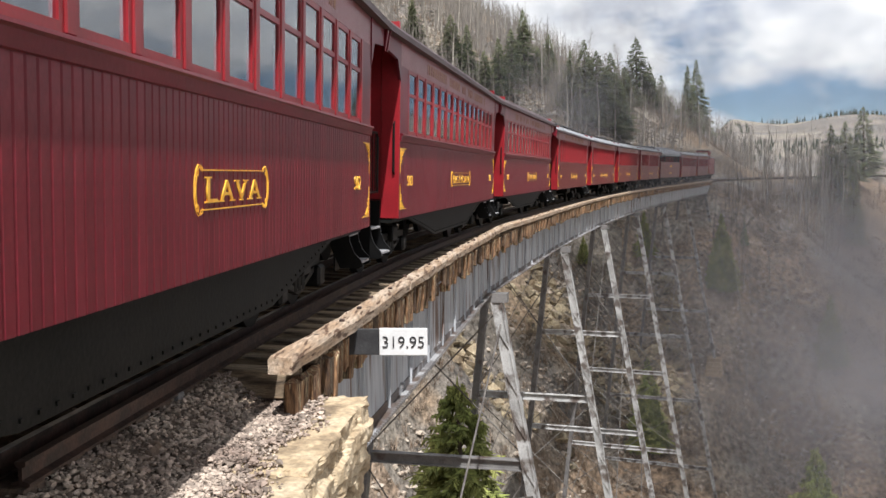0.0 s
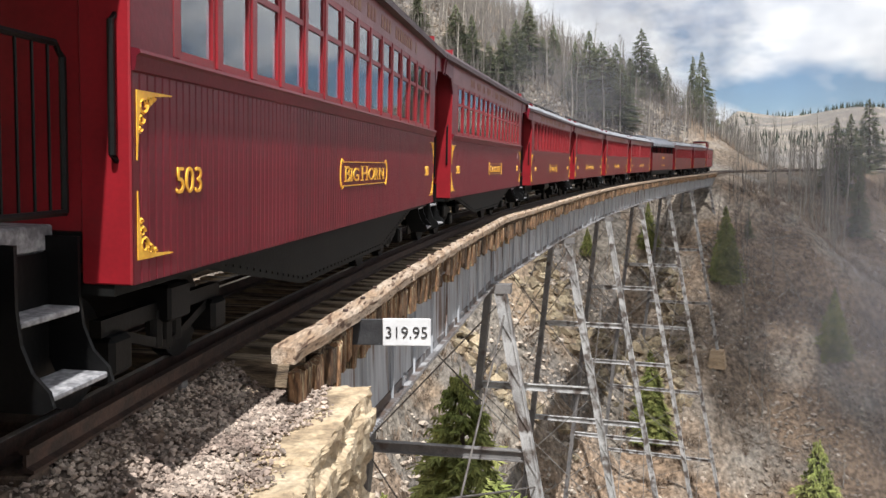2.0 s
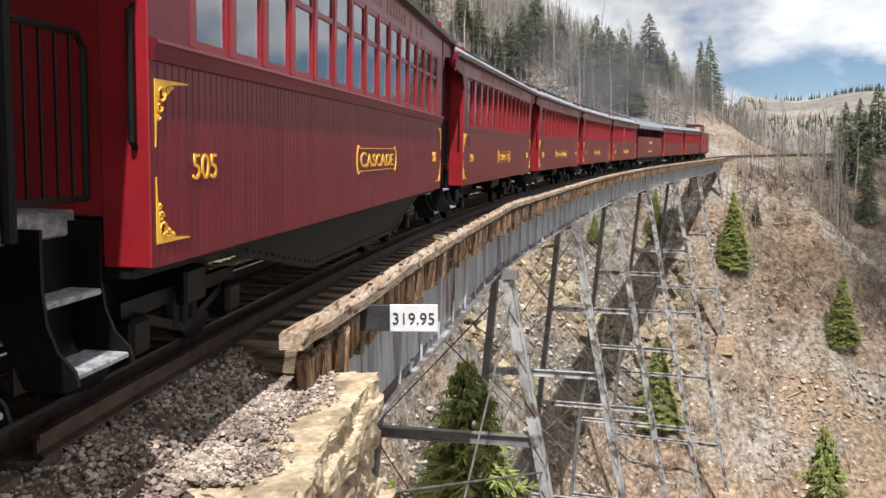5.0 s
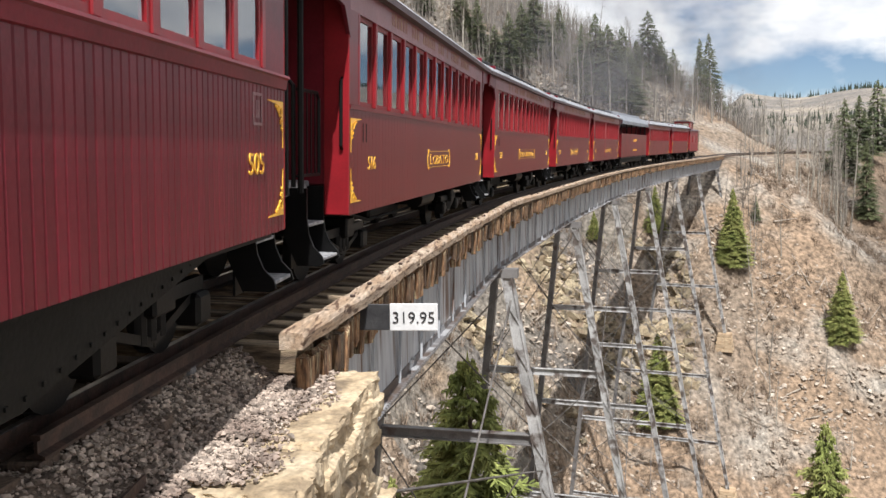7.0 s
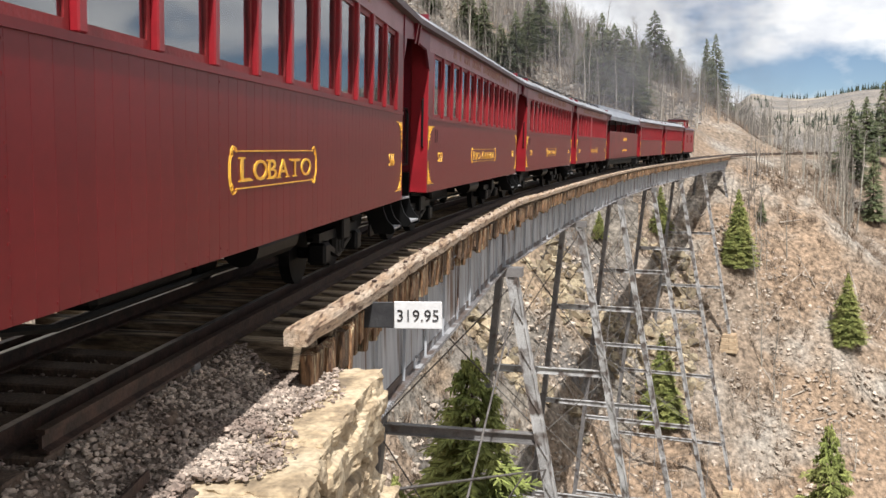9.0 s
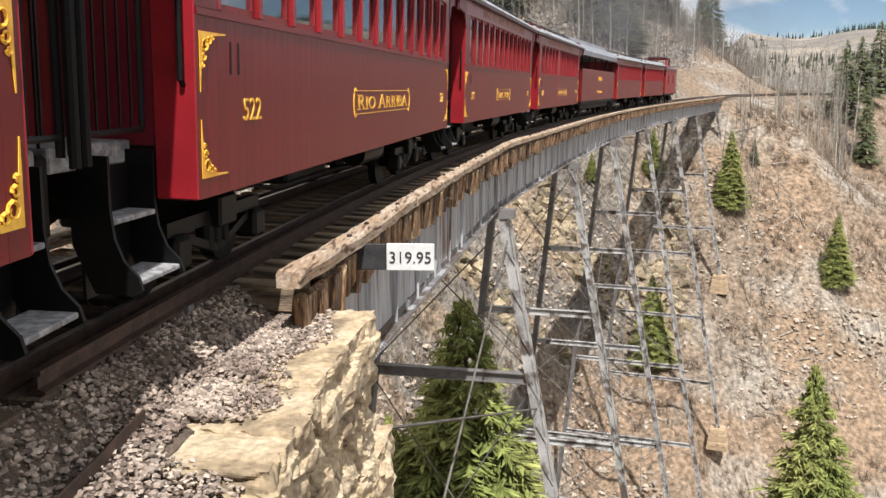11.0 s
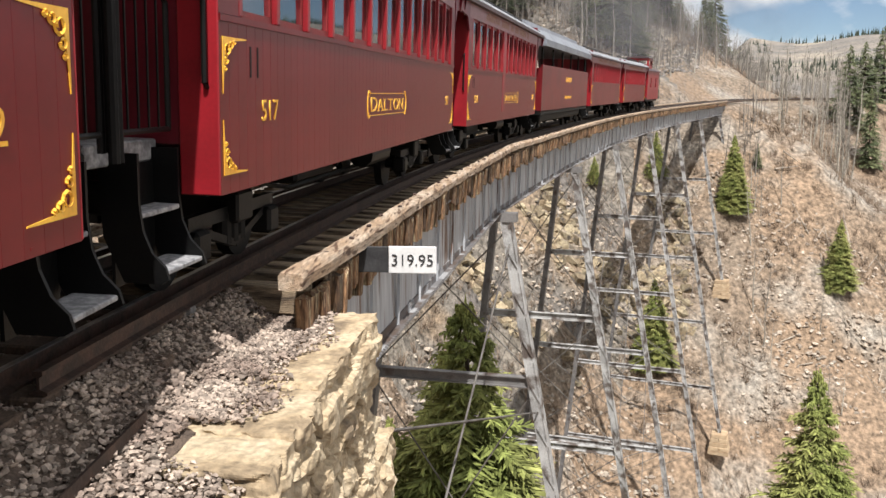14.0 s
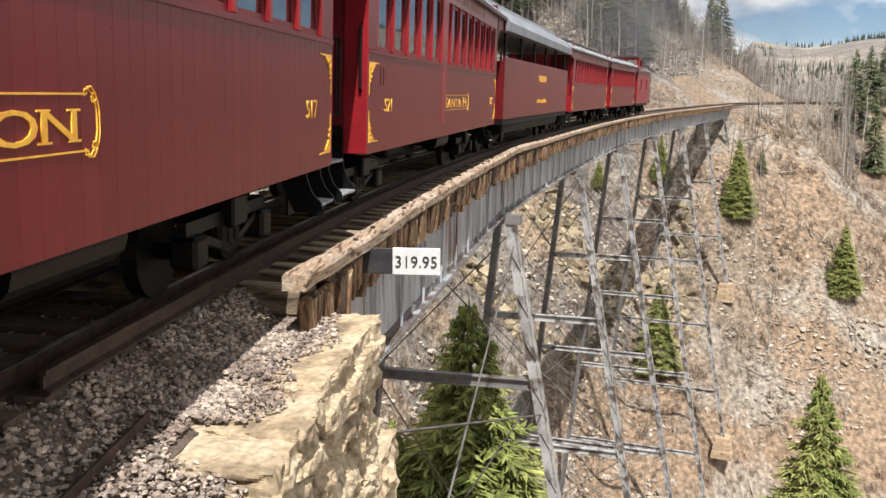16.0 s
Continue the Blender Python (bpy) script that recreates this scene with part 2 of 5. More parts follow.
def beam(bm, a, b, w, h, up=(0, 0, 1)):
    """A square beam from a to b, w wide and h high."""
    a, b = Vector(a), Vector(b)
    d = (b - a).normalized()
    side = d.cross(Vector(up))
    side = side.normalized() if side.length > 1e-5 else Vector((1, 0, 0))
    top = side.cross(d)
    vs = [bm.verts.new(p + side * sx * w / 2 + top * sy * h / 2) for p in (a, b) for sx, sy in ((-1, -1), (1, -1), (1, 1), (-1, 1))]
    for f in ((3, 2, 1, 0), (4, 5, 6, 7), (0, 1, 5, 4), (1, 2, 6, 5), (2, 3, 7, 6), (3, 0, 4, 7)):
        bm.faces.new([vs[i] for i in f])


def tube(bm, pts, r, sides=6):
    """A round bar along pts."""
    pts = [Vector(p) for p in pts]
    rings = []
    for i, p in enumerate(pts):
        d = (pts[min(i + 1, len(pts) - 1)] - pts[max(i - 1, 0)]).normalized()
        ax = d.cross(Vector((0, 0, 1)) if abs(d.z) < 0.9 else Vector((1, 0, 0))).normalized()
        ay = d.cross(ax)
        rr = r[i] if isinstance(r, (list, tuple)) else r
        rings.append([bm.verts.new(p + (ax * math.cos(k * math.tau / sides) + ay * math.sin(k * math.tau / sides)) * rr) for k in range(sides)])
    for a, b in zip(rings, rings[1:]):
        for k in range(sides):
            bm.faces.new((a[k], a[(k + 1) % sides], b[(k + 1) % sides], b[k]))
    bm.faces.new(rings[0][::-1])
    bm.faces.new(rings[-1])


def prism(bm, outline, axis, lo, hi):
    """An outline of 2D points swept from lo to hi along an axis ('x', 'y' or 'z')."""
    def put(p, w):
        return {"x": (w, p[0], p[1]), "y": (p[0], w, p[1]), "z": (p[0], p[1], w)}[axis]
    a, b = [bm.verts.new(put(p, lo)) for p in outline], [bm.verts.new(put(p, hi)) for p in outline]
    n = len(outline)
    for i in range(n):
        bm.faces.new((a[i], a[(i + 1) % n], b[(i + 1) % n], b[i]))
    bm.faces.new(a[::-1])
    bm.faces.new(b)


def to_mesh(name, bm, mat, smooth=False):
    bmesh.ops.recalc_face_normals(bm, faces=bm.faces)
    me = bpy.data.meshes.new(name)
    bm.to_mesh(me)
    bm.free()
    me.materials.append(mat)
    if smooth:
        for p in me.polygons:
            p.use_smooth = True
    return me


def part(name, bm, mat, parent, label="", smooth=False):
    ob = new(name, bm if isinstance(bm, bpy.types.Mesh) else to_mesh(name, bm, mat, smooth))
    ob.parent = parent
    return tagged(ob, label)


def thing(name, label, category, m=None, group="", kind=""):
    ob = new(name)
    ob.empty_display_size = 0.1
    if m is not None:
        ob.matrix_world = m
    return tagged(ob, label, category, group, kind)


def raw(name, verts, faces, mat, smooth=False):
    me = bpy.data.meshes.new(name)
    me.from_pydata([tuple(v) for v in verts], [], [tuple(f) for f in faces])
    me.materials.append(mat)
    if smooth:
        me.polygons.foreach_set("use_smooth", [True] * len(me.polygons))
    me.update()
    return me


def glyph(body, size, depth, weight):
    """Mesh of one line of writing in the built-in font."""
    cu = bpy.data.curves.new("lettering", "FONT")
    cu.body, cu.size, cu.extrude = body, size, depth
    cu.resolution_u, cu.offset = 3, size * weight
    ob = new("lettering", cu)
    bpy.context.view_layer.update()
    me = bpy.data.meshes.new_from_object(ob.evaluated_get(bpy.context.evaluated_depsgraph_get()))
    bpy.data.objects.remove(ob)
    return me


def upright(me, k, dx, dy):
    """Centre writing, widen it k times and stand it in the XZ plane, facing -Y."""
    me.transform(Matrix.Rotation(radians(90), 4, "X") @ Matrix.Diagonal((k, 1, 1, 1)) @ Matrix.Translation((-dx, -dy, 0)))
    return me


def lettering(text, size, width=None, depth=0.004, weight=0.012):
    me = glyph(text, size, depth, weight)
    xs, ys = [v.co.x for v in me.vertices], [v.co.y for v in me.vertices]
    return upright(me, width / (max(xs) - min(xs)) if width else 1.0, (max(xs) + min(xs)) / 2, (max(ys) + min(ys)) / 2)


def serif_letters(text, size, width, tall=1.16, depth=0.004, weight=0.004):
    """The letters of a name one by one, each with short serifs on its stems; first letters stand taller."""
    made, start = [], 0.0
    for word in text.split(" "):
        for n, ch in enumerate(word):
            k = size * (tall if n == 0 else 1.0)
            me = glyph(ch, k, depth, weight)
            lo = min(v.co.x for v in me.vertices)
            me.transform(Matrix.Translation((start - lo, 0, 0)))
            if ch not in "OGCSD":
                bm = bmesh.new()
                bm.from_mesh(me)
                ys = [v.co.y for v in bm.verts]
                for y, d in ((min(ys), 1), (max(ys), -1)):
                    feet = []
                    for x in sorted(v.co.x for v in bm.verts if abs(v.co.y - y) < 0.02 * k):
                        if feet and x - feet[-1][1] < 0.17 * k:
                            feet[-1][1] = x
                        else:
                            feet.append([x, x])
                    for a, b in feet:
                        if b - a < 0.24 * k and not (ch == "A" and d < 0):
                            y0, y1 = sorted((y, y + d * 0.045 * k))
                            box(bm, (a - 0.075 * k, y0, -depth), (b + 0.075 * k, y1, depth * 1.04))
                bm.to_mesh(me)
                bm.free()
            start = max(v.co.x for v in me.vertices) + size * 0.06
            made.append(me)
        start += size * 0.3
    xs, ys = [v.co.x for me in made for v in me.vertices], [v.co.y for me in made for v in me.vertices]
    return [upright(me, width / (max(xs) - min(xs)), (max(xs) + min(xs)) / 2, (max(ys) + min(ys)) / 2) for me in made]


# ---- the line of the track: s runs along it, u to its right, z up from the railheads ----
KNOTS_S = (-12, 4, 14, 20, 26, 34, 50, 80, 120, 135, 150)
KNOTS_K = (0.0061, 0.0061, 0.0077, 0.0052, 0.0051, 0.0022, 0.003, 0.0022, -0.0010, 0.006, 0.012)
CANT = 0.0291
LINE_S = np.arange(-60, 260, 0.25)
_kk = np.interp(LINE_S, KNOTS_S, KNOTS_K)
_kk[LINE_S > 123] = np.interp(LINE_S[LINE_S > 123], (123, 130, 150, 180, 260), (0.0, 0.01, 0.016, 0.012, 0.0))
_i0 = int(np.argmin(abs(LINE_S)))
LINE_A = np.cumsum(_kk) * 0.25
LINE_A += 0.0647 - LINE_A[_i0]
LINE_X, LINE_Y = np.cumsum(np.sin(LINE_A)) * 0.25, np.cumsum(np.cos(LINE_A)) * 0.25
LINE_X += -3.17 - LINE_X[_i0]
LINE_Y -= LINE_Y[_i0]
LINE_Z = 0.0112 * LINE_S + 2.9e-5 * np.clip(LINE_S, 0, 140) ** 2


def line(s):
    return tuple(float(np.interp(s, LINE_S, v)) for v in (LINE_X, LINE_Y, LINE_Z, LINE_A))


def at(s, u=0.0, z=0.0):
    """The place at s along the track, u to its right and z above its railheads, by its cant."""
    x, y, h, a = line(s)
    uu, zz = u * math.cos(CANT) + z * math.sin(CANT), z * math.cos(CANT) - u * math.sin(CANT)
    return Vector((x + uu * math.cos(a), y - uu * math.sin(a), h + zz))


def pose_on(s0, s1, cant=CANT):
    """The pose of a thing that stands on the track over s0 and s1: +Y along the track, X to its right."""
    a, b = at(s0), at(s1)
    f = (b - a).normalized()
    r = f.cross(Vector((0, 0, 1))).normalized()
    up = r.cross(f)
    r, up = r * math.cos(cant) - up * math.sin(cant), up * math.cos(cant) + r * math.sin(cant)
    m = Matrix((r, f, up)).transposed().to_4x4()
    m.translation = (a + b) / 2
    return m


# ---- ground ----
BED_S = (-60, 2.4, 4.0, 8.6, 13, 23, 38, 53, 69, 85, 101, 118, 122, 126, 260)
BED_Z = (-0.62, -0.66, -5.0, -6.5, -9.5, -17, -29, -37, -37.5, -31, -19.3, -6.0, -2.2, -0.6, -0.6)


CREST_B = (-60, -10, -3.5, 4.0, 7.7, 11.2, 14.8, 16.5, 18.2, 19.9, 40)
CREST_E = (22, 20, 16, 9.8, 7.6, 5.6, 3.8, 2.6, 1.3, 0.4, -2)


def ground_z(x, y):
    """The height of the ground at arrays x, y."""
    x, y = np.asarray(x, float), np.asarray(y, float)
    ls, lx, ly, la, lz = LINE_S[::8], LINE_X[::8], LINE_Y[::8], LINE_A[::8], LINE_Z[::8]
    shape, x, y = x.shape, x.ravel(), y.ravel()
    s, u = np.empty_like(x), np.empty_like(x)
    for k in range(0, x.size, 20000):
        dx, dy = x[k:k + 20000, None] - lx, y[k:k + 20000, None] - ly
        i = np.argmin(dx * dx + dy * dy, axis=1)
        j = np.arange(i.size)
        u[k:k + 20000] = dx[j, i] * np.cos(la[i]) - dy[j, i] * np.sin(la[i])
        s[k:k + 20000] = ls[i] + dx[j, i] * np.sin(la[i]) + dy[j, i] * np.cos(la[i])
    bed = np.interp(s, BED_S, BED_Z)
    gulch = np.minimum(bed + 0.62, 0)
    left, right = np.clip(-u - 3.2, 0, None), np.clip(u - np.interp(s, (0.8, 2.6), (5.0, 2.0)), 0, None)
    shut = np.clip(1 - left / 46.0, 0, 1) ** 1.2
    steep = np.where(s > 100, np.clip((s - 100) / 30, 0, 1) * 0.06, 0)
    z = np.interp(s, LINE_S, LINE_Z) - 0.62 + gulch * np.where(u < 0, shut, 1)
    z += (0.6 + steep) * np.minimum(left, 75) + 0.25 * np.clip(left - 75, 0, 200)
    z -= 0.62 * np.minimum(right, 60) + 0.2 * np.clip(right - 60, 0, 150)
    bumpy = np.clip(np.maximum(left / 4, np.maximum(right / 4, -gulch / 5)), 0, 1)
    z += bumpy * (1.6 * np.sin(x * 0.11 + 1.3) * np.sin(y * 0.093 + 0.4) + 0.8 * np.sin(x * 0.31 + y * 0.17) * np.sin(y * 0.27 - x * 0.12 + 2))
    r = np.hypot(x, y)
    bear = np.degrees(np.arctan2(x, y))
    crest = EYE + np.minimum(r, 190) * np.tan(np.radians(np.interp(bear, CREST_B, CREST_E))) - 0.3 * np.clip(r - 190, 0, 400)
    low = np.minimum(z, crest)
    z = np.where((u < -3) & (r > 60), low + 0.25 * (z - low) * np.clip((150 - r) / 90, 0, 1), z)
    far = np.clip((r - 230) / 420, 0, 1)
    far = far * far * (3 - 2 * far)
    hills = -70 + 192 * np.clip((r - 650) / 1150, 0, 1) ** 0.8 + 5 * np.sin(bear * 0.83) * np.clip(r / 1500, 0, 1)
    hills = hills + 9 * np.sin(x * 0.011) * np.sin(y * 0.009 + 1)
    hills = np.where(r > 1800, hills + 0.006 * (r - 1800), hills)
    wild = np.clip((bear - 9) / 9.0, 0, 1) * far
    return (z * (1 - wild) + hills * wild).reshape(shape)


def gz(x, y):
    return float(ground_z(np.array([x]), np.array([y]))[0])


def build_ground():
    ang = np.radians(np.concatenate([np.linspace(-180, -34, 60), np.linspace(-33, 37, 420), np.linspace(38, 178, 60)]))
    rad = np.concatenate([[0.0], np.geomspace(1.2, 3200, 330)])
    A, R = np.meshgrid(ang, rad, indexing="ij")
    X, Y = R * np.sin(A), R * np.cos(A)
    Z = ground_z(X, Y)
    rough = np.clip((R - 9) / 25, 0, 1) * np.clip((900 - R) / 300, 0, 1)
    rough = rough * np.clip((-0.9 - Z + np.abs(Z + 0.9) * 0) / 3 + (np.abs(Z) > 4), 0, 1)
    flat = X.ravel(), Y.ravel()
    nz = np.array([noise.noise((px * 0.21, py * 0.21, 0.0)) + 0.55 * noise.noise((px * 0.6, py * 0.6, 3.0)) for px, py in zip(*flat)]).reshape(X.shape)
    Z = Z + rough * nz * 0.9
    na, nr = X.shape
    idx = np.arange(na * nr).reshape(na, nr)
    a, b = idx, np.roll(idx, -1, axis=0)
    faces = np.stack([a[:, :-1], b[:, :-1], b[:, 1:], a[:, 1:]], -1).reshape(-1, 4)
    me = bpy.data.meshes.new("ground")
    me.vertices.add(na * nr)
    me.vertices.foreach_set("co", np.stack([X, Y, Z], -1).ravel())
    me.loops.add(faces.size)
    me.loops.foreach_set("vertex_index", faces.ravel())
    me.polygons.add(len(faces))
    me.polygons.foreach_set("loop_start", np.arange(len(faces)) * 4)
    me.polygons.foreach_set("use_smooth", [True] * len(faces))
    me.update()
    me.validate()
    me.materials.append(SLOPE)
    me.materials.append(UPPER)
    me.materials.append(FAR)
    mx, my = X.ravel()[faces[:, 0]], Y.ravel()[faces[:, 0]]
    off = mx - np.interp(my, LINE_Y[LINE_S < 124], LINE_X[LINE_S < 124])
    wob = 3 * np.sin(mx * 0.23 + my * 0.11) + 2 * np.sin(my * 0.31)
    me.polygons.foreach_set("material_index", np.where(np.hypot(mx, my) > 240 + 12 * wob, 2, (off < -8 + wob) & (my > 60)).astype(np.int32))
    tagged(new("ground", me), "dry brown rocky mountainside falling into a gulch", "ground", kind="structure")


build_ground()

# ---- track ----
def sweep(name, s0, s1, step, section, mat, parent=None, label="", category="", kind=""):
    """A section of (u, z) points swept along the track."""
    n = max(1, round((s1 - s0) / step))
    vs, fs, k = [], [], len(section)
    for i in range(n + 1):
        s = s0 + (s1 - s0) * i / n
        vs += [at(s, u, z) for u, z in section]
    for i in range(n):
        for j in range(k):
            a, b = i * k + j, i * k + (j + 1) % k
            fs.append((a, b, b + k, a + k))
    fs += [tuple(range(k))[::-1], tuple(range(n * k, n * k + k))]
    ob = new(name, raw(name, vs, fs, mat))
    ob.parent = parent
    return tagged(ob, label, category, kind=kind)


def rail_section(u):
    return [(u - 0.05, -0.13), (u + 0.05, -0.13), (u + 0.05, -0.115), (u + 0.01, -0.1), (u + 0.01, -0.035), (u + 0.028, -0.028), (u + 0.028, -0.004), (u - 0.028, -0.004), (u - 0.028, -0.028), (u - 0.01, -0.035), (u - 0.01, -0.1), (u - 0.05, -0.115)]


track = thing("track", "narrow-gauge railway track on dark timber ties", "railway track", kind="structure")
for u in (-0.485, 0.485):
    rail = sweep("rail", -50, 250, 0.75, rail_section(u), RAIL, track)
    sweep("railhead", -50, 250, 0.75, [(u - 0.02, -0.004), (u + 0.02, -0.004), (u + 0.02, 0.0), (u - 0.02, 0.0)], RAIL_TOP, rail)
sweep("guard_rail", 4.32, 122, 0.75, rail_section(0.68), RAIL, track, "rusty guard rail with a cut end")
sweep("guard_rail", 4.55, 122, 0.75, rail_section(-0.68), RAIL, track)

rng = random.Random(5)
tie_bm = bmesh.new()
box(tie_bm, (-1.5, -0.1, -0.33), (1.5, 0.1, -0.13), 0.012)
TIE_MESH = to_mesh("tie", tie_bm, TIE)
n_tie = 0
for i in range(-90, 520):
    s = 0.4 + i * 0.4
    if s > 6.5 and s < 122.5:
        continue
    if s < -14 or s > 200:
        continue
    ob = new("tie", TIE_MESH)
    ob.parent = track
    half = 0.48 if s < 6.5 else 0.8
    ob.matrix_world = pose_on(s - 0.1, s + 0.1) @ Matrix.Diagonal((half, 1, 1, 1)) @ pose(rng.uniform(-0.04, 0.04), 0, rng.uniform(-0.015, 0), 0, 0, rng.uniform(-1, 1))

# ---- bridge ----
BENTS = (23.1, 37.8, 53.2, 69.5, 85.4, 101.1, 117.2)
ENDS = (7.2,) + BENTS + (124.5,)
FEET = (-15.5, -28.0, -36.0, -36.5, -29.6, -17.75, -4.5)
SHIFT = (0.0, -0.06, 0.04, 0.02, 0.0, 0.0, 0.0, 0.05, 0.0)


def deck(s, u, z):
    """Like at(), on the straight spans of the bridge."""
    k = min(max(int(np.searchsorted(ENDS, s)) - 1, 0), len(ENDS) - 2)
    f = (s - ENDS[k]) / (ENDS[k + 1] - ENDS[k])
    return at(ENDS[k], u + SHIFT[k], z).lerp(at(ENDS[k + 1], u + SHIFT[k + 1], z), f)


def deck_line(s, u, z):
    """Like at(), for the timbers that follow the rails across the bridge."""
    return at(s, u + float(np.interp(s, ENDS, SHIFT)), z)


bridge = thing("trestle_bridge", "tall weathered silver steel trestle with a timber deck", "railway bridge", kind="structure")
TOP_Z, BOT_Z = -0.36, -1.68
for side in (1, -1):
    for k in range(len(ENDS) - 1):
        s0, s1 = ENDS[k] + 0.04, ENDS[k + 1] - 0.04
        u = side * 1.1 - 0.07
        bm = bmesh.new()
        beam(bm, deck(s0, u, (TOP_Z + BOT_Z) / 2), deck(s1, u, (TOP_Z + BOT_Z) / 2), 0.02, BOT_Z - TOP_Z)
        girder = part("girder", bm, GIRDER, bridge)
        bm = bmesh.new()
        for z in (TOP_Z - 0.012, BOT_Z + 0.012):
            beam(bm, deck(s0, u, z), deck(s1, u, z), 0.34, 0.026)
            beam(bm, deck(s0, u + side * 0.03, z + (0.06 if z < -1 else -0.06)), deck(s1, u + side * 0.03, z + (0.06 if z < -1 else -0.06)), 0.03, 0.12)
        part("flange", bm, FLANGE, girder)
        n = round((s1 - s0) / 1.5)
        for i in range(n + 1):
            s = s0 + 0.06 + (s1 - s0 - 0.12) * i / n
            bm = bmesh.new()
            beam(bm, deck(s, u + side * 0.055, BOT_Z + 0.03), deck(s, u + side * 0.055, TOP_Z - 0.03), 0.05, 0.04, (1, 0, 0))
            part("stiffener", bm, GIRDER, girder)
    if side == 1:
        # rivets and lattice along the lower flange of the first span
        bm = bmesh.new()
        for i in range(150):
            s = 7.4 + i * 0.1
            p = deck(s, 1.19, BOT_Z + 0.03)
            box(bm, p - Vector((0.016,) * 3), p + Vector((0.016,) * 3))
        tagged(part("rivets", bm, STEEL_DARK, bridge), kind="stuff")
# cross frames under the deck
for k in range(len(ENDS) - 1):
    for f in (0.33, 0.67):
        s = ENDS[k] + (ENDS[k + 1] - ENDS[k]) * f
        bm = bmesh.new()
        beam(bm, deck(s, -1.1, TOP_Z - 0.1), deck(s, 1.1, BOT_Z + 0.1), 0.07, 0.07)
        beam(bm, deck(s, 1.1, TOP_Z - 0.1), deck(s, -1.1, BOT_Z + 0.1), 0.07, 0.07)
        part("cross_frame", bm, STEEL_DARK, bridge)

tie_bm = bmesh.new()
box(tie_bm, (-1.36, -0.1, -0.36), (1.36, 0.1, -0.13), 0.012)
BRIDGE_TIE = to_mesh("bridge_tie", tie_bm, DECK_TIE)
s = 7.15
while s < 123:
    ob = new("tie", BRIDGE_TIE)
    ob.parent = bridge
    a, b = deck_line(s - 0.1, 0, 0), deck_line(s + 0.1, 0, 0)
    m = pose_on(s - 0.1, s + 0.1)
    m.translation = (a + b) / 2
    ob.matrix_world = m @ pose(rng.uniform(-0.05, 0.05), 0, rng.uniform(-0.01, 0.01), 0, 0, rng.uniform(-0.8, 0.8))
    s += 0.4
# weathered tie ends and spacer blocks along the face of the deck
for k, (w, h) in enumerate(((0.2, 0.36), (0.15, 0.44), (0.24, 0.3), (0.18, 0.4))):
    bm = bmesh.new()
    box(bm, (-0.05, -w / 2, -h), (0.06, w / 2, 0), 0.02)
    for v in bm.verts:
        v.co += Vector((rng.uniform(-0.015, 0.015), rng.uniform(-0.012, 0.012), rng.uniform(-0.03, 0.02)))
    END_MESH = to_mesh("tie_end", bm, TIE_END)
    s = 6.85 + 0.22 * k
    while s < 123.4:
        near = s < 40
        ob = new("tie_end", END_MESH)
        ob.parent = bridge
        m = pose_on(s - 0.1, s + 0.1)
        m.translation = deck_line(s, 1.38 + rng.uniform(-0.04, 0.03), -0.13 + rng.uniform(-0.03, 0.0))
        ob.matrix_world = m @ pose(0, 0, 0, rng.uniform(-4, 4), rng.uniform(-3, 3), rng.uniform(-6, 6)) @ Matrix.Diagonal((1, 1, rng.uniform(0.8, 1.12), 1))
        s += 0.86 if near else 0.95


def guard_timber(u, lift):
    """The long guard timbers bolted down on the ends of the ties."""
    s = 6.45
    while s < 123.5:
        ln = min(rng.uniform(4.6, 6.0), 124 - s)
        bm = bmesh.new()
        n = max(3, int(ln / 0.35))
        rings = []
        for i in range(n + 1):
            q = s + ln * i / n
            wob = rng.uniform(-0.012, 0.012)
            hump = lift * math.exp(-((q - 23.5) / 3.0) ** 2) - lift * 0.6 * math.exp(-((q - 14.5) / 5.0) ** 2) + lift * 1.2 * math.exp(-((q - 6.3) / 1.6) ** 2)
            rings.append([bm.verts.new(deck_line(q, u + du + wob, z + hump + rng.uniform(-0.008, 0.008)))
                          for du, z in ((-0.09, -0.08), (0.09, -0.08), (0.1, 0.02), (0.08, 0.05), (-0.075, 0.052), (-0.095, 0.03))])
        for a, b in zip(rings, rings[1:]):
            for j in range(6):
                bm.faces.new((a[j], a[(j + 1) % 6], b[(j + 1) % 6], b[j]))
        bm.faces.new(rings[0][::-1])
        bm.faces.new(rings[-1])
        t = part("guard_timber", bm, TIMBER, bridge)
        for i in range(int(ln / 0.8)):
            q = s + 0.3 + i * 0.8
            if q < s + ln - 0.1 and q < 34:
                bm = bmesh.new()
                p = deck_line(q, u + rng.uniform(-0.04, 0.04), 0.055)
                box(bm, p - Vector((0.025, 0.025, 0.0)), p + Vector((0.025, 0.025, 0.025)), 0.006)
                part("bolt_head", bm, RAIL, t)
        s += ln + 0.015


guard_timber(1.385, 0.05)
guard_timber(-1.34, 0.0)

# bents: battered legs, struts, rods
DROPS = (-8.2, -14.1, -20.15, -26.5, -32.7)  # struts, below the railheads


def strut_heights(k):
    """Heights of the struts of bent k, which follow the grade of the deck."""
    h = line(BENTS[k])[2]
    return [h + z + (1.95 if k == 0 else 0) for z in DROPS if h + z > FEET[k] + 2.0]


